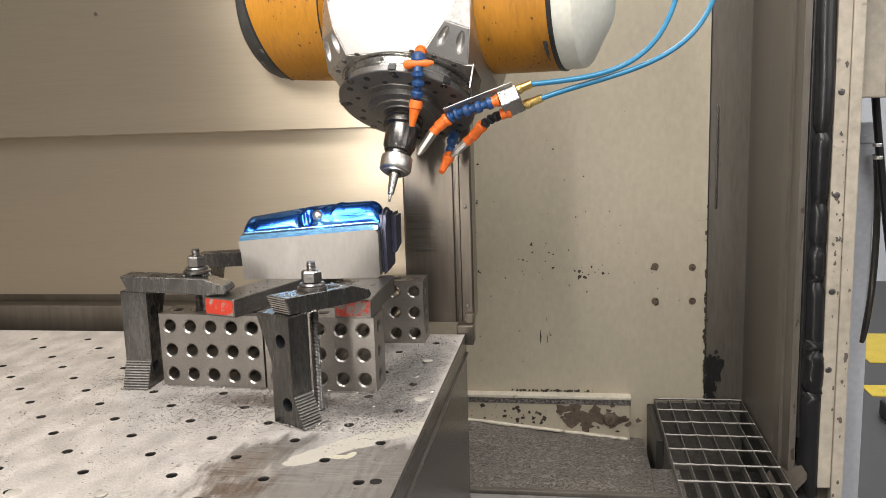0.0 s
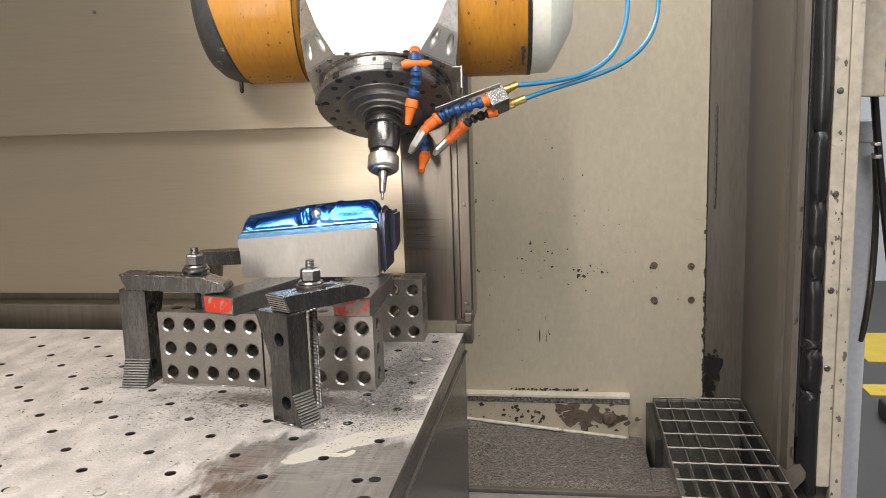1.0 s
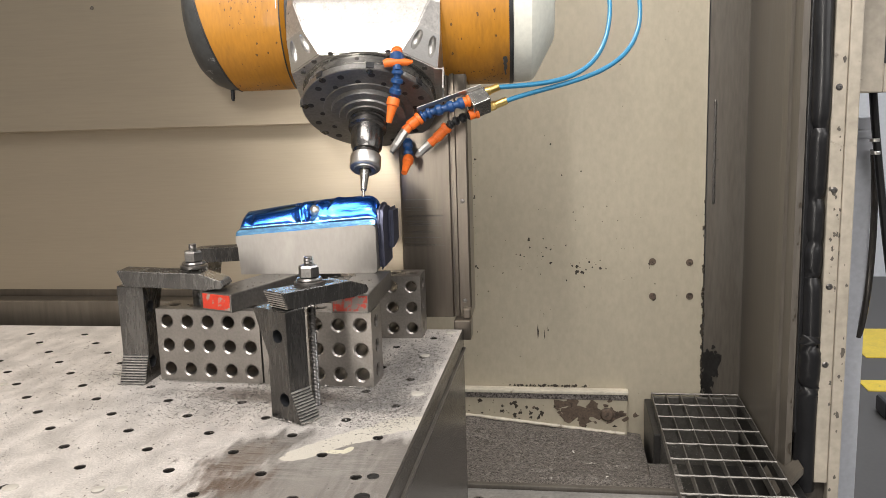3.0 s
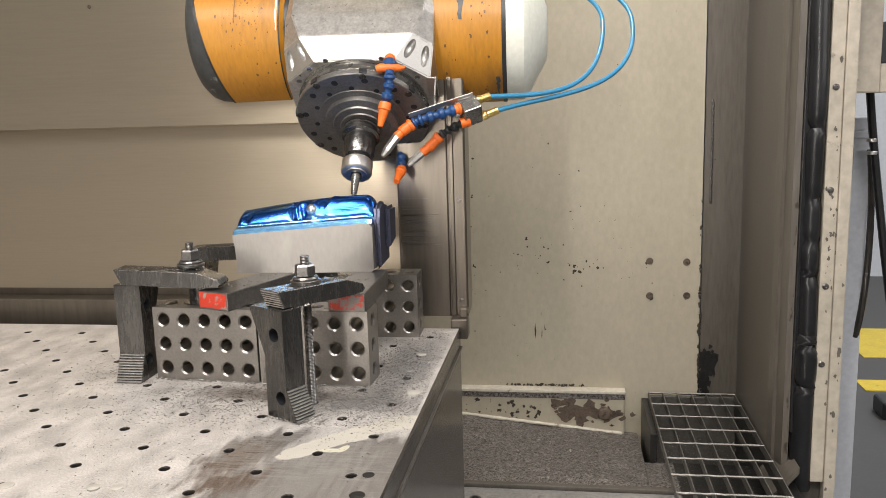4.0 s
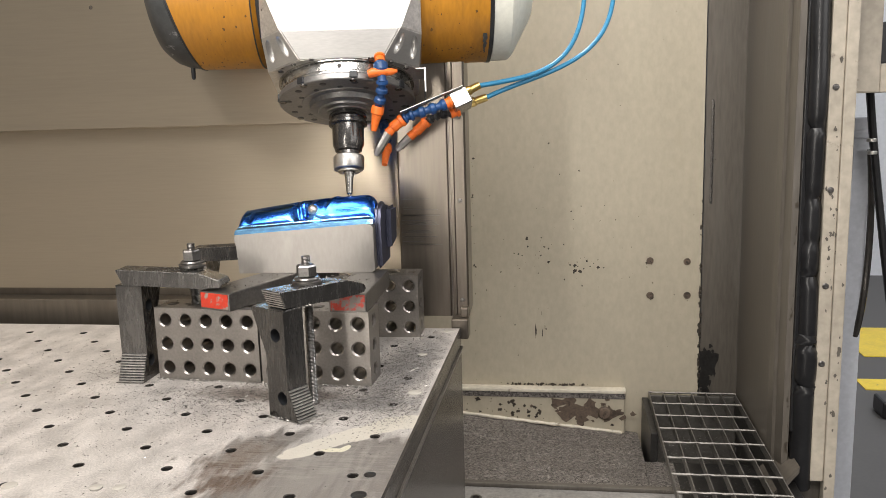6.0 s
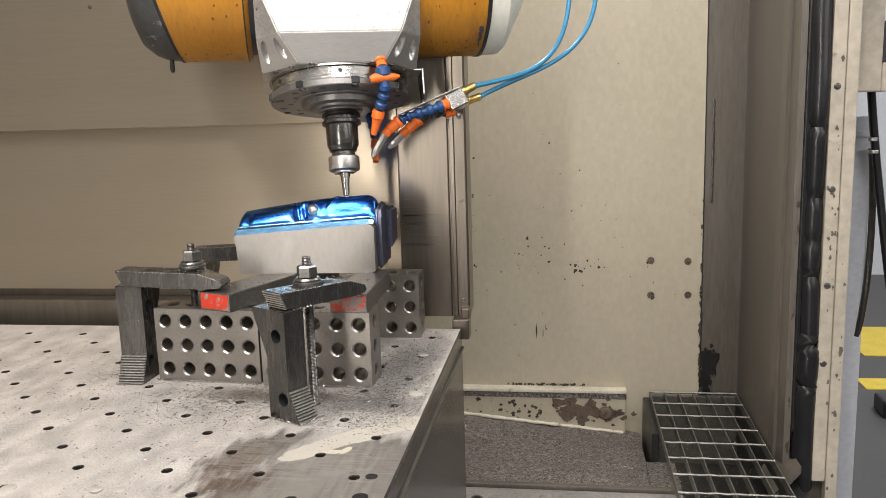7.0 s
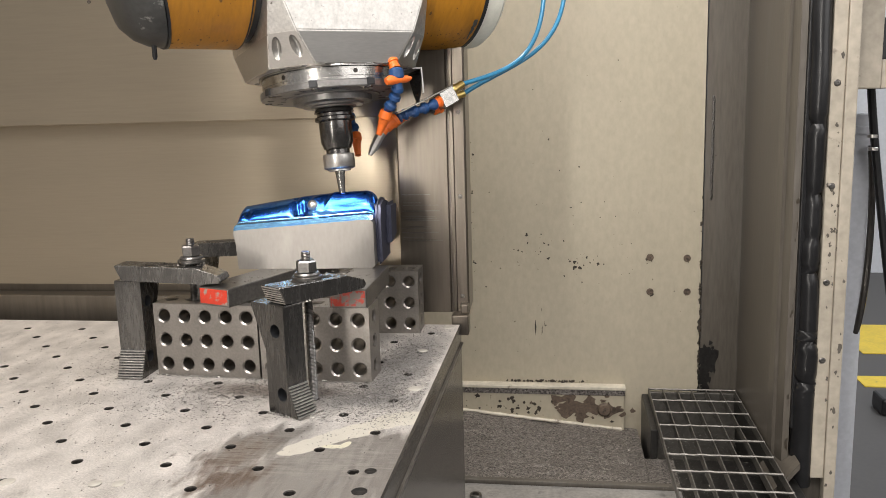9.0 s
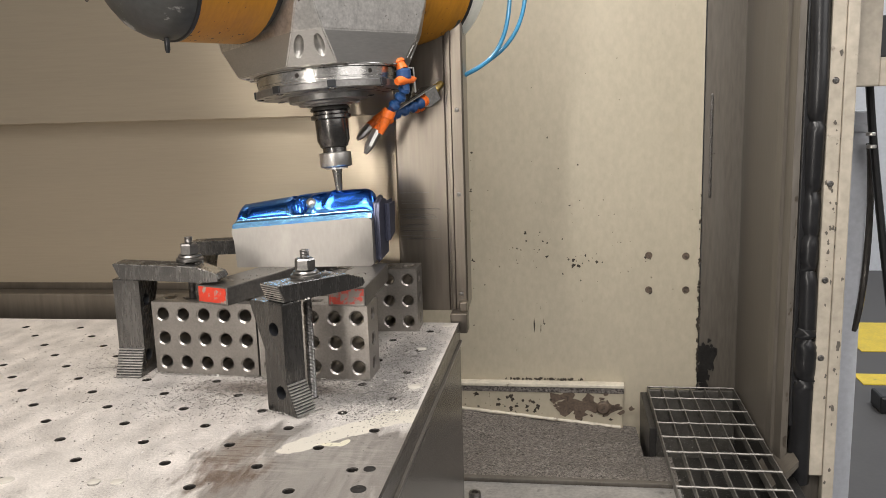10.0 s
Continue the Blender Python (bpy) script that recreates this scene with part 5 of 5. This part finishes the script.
# ---- door side ----
seal = holder("door_seal", "crumpled black rubber door seal along the jamb", "door seal")
bm = bmesh.new()
pts, rad = [], []
for k in range(170):
    z = -0.42 + k * 0.0095
    pinch = sum(math.exp(-((z - q) / 0.009) ** 2) for q in (0.303, 0.168, 0.086, 0.015, -0.118, -0.20))
    pts.append((0.4665 + 0.004 * noise.noise(Vector((z * 5, 0, 2))) - 0.006 * pinch * math.sin(z * 40), 1.652 + 0.003 * math.sin(z * 13), z))
    rad.append(0.0178 + 0.002 * noise.noise(Vector((z * 9, 3, 0))) - 0.0035 * pinch + (0.003 if z < -0.1 else 0))
tube(bm, pts, rad, 18)
part("bulb", bm, RUBBER, seal)
bm = bmesh.new()
box(bm, 0.4435, 0.456, 1.648, 1.66, -0.30, 1.2, 0.002)
part("strip", bm, RUBBER, seal)
frame_post = holder("door_frame", "cream painted steel door frame with scraped paint and screws", "door frame")
bm = bmesh.new()
box(bm, 0.4835, 0.5085, 1.64, 1.66, -0.400, 1.2, 0.002)
part("inner_face", bm, BEIGELIGHT, frame_post)
bm = bmesh.new()
box(bm, 0.5088, 0.5300, 1.636, 1.66, -0.60, 1.2, 0.002)
part("outer_face", bm, BEIGELIGHT, frame_post)
for z in (0.375, 0.185, 0.0, -0.155):
    bm = bmesh.new()
    lathe(bm, [(0.0062, 0), (0.0062, 0.001), (0.0045, 0.0025), (0.0022, 0.0027), (0.0018, 0.0012), (0.0003, 0.0012)], 16, Matrix(((1, 0, 0, 0.4945), (0, 0, -1, 1.64), (0, 1, 0, z), (0, 0, 0, 1))))
    part("screw", bm, NUTSTEEL, frame_post)
bm = bmesh.new()
prism(bm, [(0.400, -0.415), (0.452, -0.352), (0.452, -0.365), (0.402, -0.43)], Matrix(((1, 0, 0, 0), (0, 0, 1, 1.60), (0, 1, 0, 0), (0, 0, 0, 1))), 0.12)
thing("drip_flap", bm, GREYPAINT, "bent grey sheet flap at the jamb foot", "flap")
post = holder("guard_post", "pale grey steel guard post outside the machine", "post")
bm = bmesh.new()
box(bm, 0.630, 0.671, 1.96, 2.0, -0.9, 0.310, 0.004)
part("post", bm, HALLGREY, post)
bm = bmesh.new()
box(bm, 0.626, 0.675, 1.955, 2.005, 0.262, 0.282, 0.004)
part("collar", bm, HALLGREY, post)
cab = holder("wall_cabinet", "cream painted box hanging on the door frame", "cabinet")
bm = bmesh.new()
box(bm, 0.545, 0.612, 1.76, 1.95, 0.362, 1.2, 0.004)
box(bm, 0.6122, 0.70, 1.762, 1.95, 0.362, 0.418, 0.003)
part("body", bm, BEIGELIGHT, cab)
bm = bmesh.new()
box(bm, 0.6122, 0.66, 1.80, 1.86, 0.4185, 0.50, 0.003)
part("vent", bm, BLACKPLAST, cab)
bm = bmesh.new()
tube(bm, bend((0.640, 1.90, 0.372), (0.652, 1.91, 0.30), (0.672, 1.92, 0.10), (0.86, 1.93, -0.895), 24), 0.0085, 10)
thing("power_cable", bm, RUBBER, "black power cable hanging beside the post", "cable")
bm = bmesh.new()
tube(bm, bend((0.664, 1.945, 0.24), (0.680, 1.946, 0.10), (0.676, 1.95, -0.12), (0.660, 1.965, -0.19), 24), 0.0075, 10)
thing("power_cable", bm, TABLE_SIDE, "grey power cable hanging along the post", "cable")
for z in (0.235, 0.262):
    bm = bmesh.new()
    lathe(bm, [(0.0088, -0.004), (0.0102, -0.003), (0.0102, 0.003), (0.0088, 0.004)], 16, pose(0.6535 - 0.10 * (z - 0.25), 1.9075, z))
    thing("cable_clip", bm, CHROME, "bright metal ring clip round the black cable", "clip", group="clips on the cable")
# dark foot of a hall machine; the machine itself is left out
bm = bmesh.new()
box(bm, 1.22, 1.34, 3.28, 3.40, -0.9, -0.83, 0.01)
thing("machine_foot", bm, RUBBER, "black foot of a machine in the hall", "block")
bm = bmesh.new()
box(bm, 1.27, 2.6, 3.62, 3.76, -0.9, -0.896)
thing("lane_marking", bm, LANEPAINT, "yellow painted lane stripe on the hall floor", "floor marking")
bm = bmesh.new()
box(bm, 1.42, 2.9, 4.1, 4.62, -0.9, -0.896)
thing("lane_marking", bm, LANEPAINT, "broad yellow painted lane field on the hall floor", "floor marking")


# ---- path of the head ----
HEAD = [
    (0.0, -0.2254, 1.3484, 0.5305, -11.96, -29.86),
    (0.2667, -0.2556, 1.3555, 0.5294, -2.98, -30.14),
    (0.5, -0.2783, 1.3608, 0.5285, 3.79, -30.35),
    (1.0, -0.2884, 1.3655, 0.5275, 5.54, -30.64),
    (1.5, -0.2971, 1.3668, 0.5271, 5.50, -30.54),
    (2.0, -0.3036, 1.3626, 0.5260, 4.95, -30.59),
    (2.5, -0.3113, 1.3768, 0.5219, 5.08, -31.76),
    (4.0, -0.3217, 1.4259, 0.4786, 2.97, -42.52),
    (4.5, -0.3292, 1.4364, 0.4735, 3.31, -42.42),
    (5.0, -0.3292, 1.4181, 0.4868, 3.67, -39.05),
    (5.5, -0.3354, 1.3685, 0.5236, 6.84, -28.16),
    (7.0, -0.3536, 1.2955, 0.5516, 18.68, -13.83),
    (7.5, -0.3523, 1.2711, 0.5539, 22.80, -11.34),
    (8.0, -0.3522, 1.2570, 0.5551, 26.49, -9.91),
    (8.5, -0.3543, 1.2425, 0.5551, 32.31, -8.88),
    (9.0, -0.3551, 1.2357, 0.5561, 37.42, -7.68),
    (9.5, -0.3532, 1.2257, 0.5569, 43.79, -6.37),
    (10.0, -0.3562, 1.2190, 0.5574, 54.31, -5.49),
]


def motions():
    walk(head, [(t, pose(x, y, z, 0, 0, c)) for t, x, y, z, c, a in HEAD])
    walk(spindle, [(t, pose(0, 0, 0, a, 0, 0)) for t, x, y, z, c, a in HEAD])
    for hose in HOSES:
        foot = hose.matrix_basis.translation.copy()
        walk(hose, [(t, pose(*foot, 0, 0, turn)) for t, turn in ((0.0, 0), (7.0, 0), (8.0, -3), (9.0, -9), (10.0, -17))])


motions()
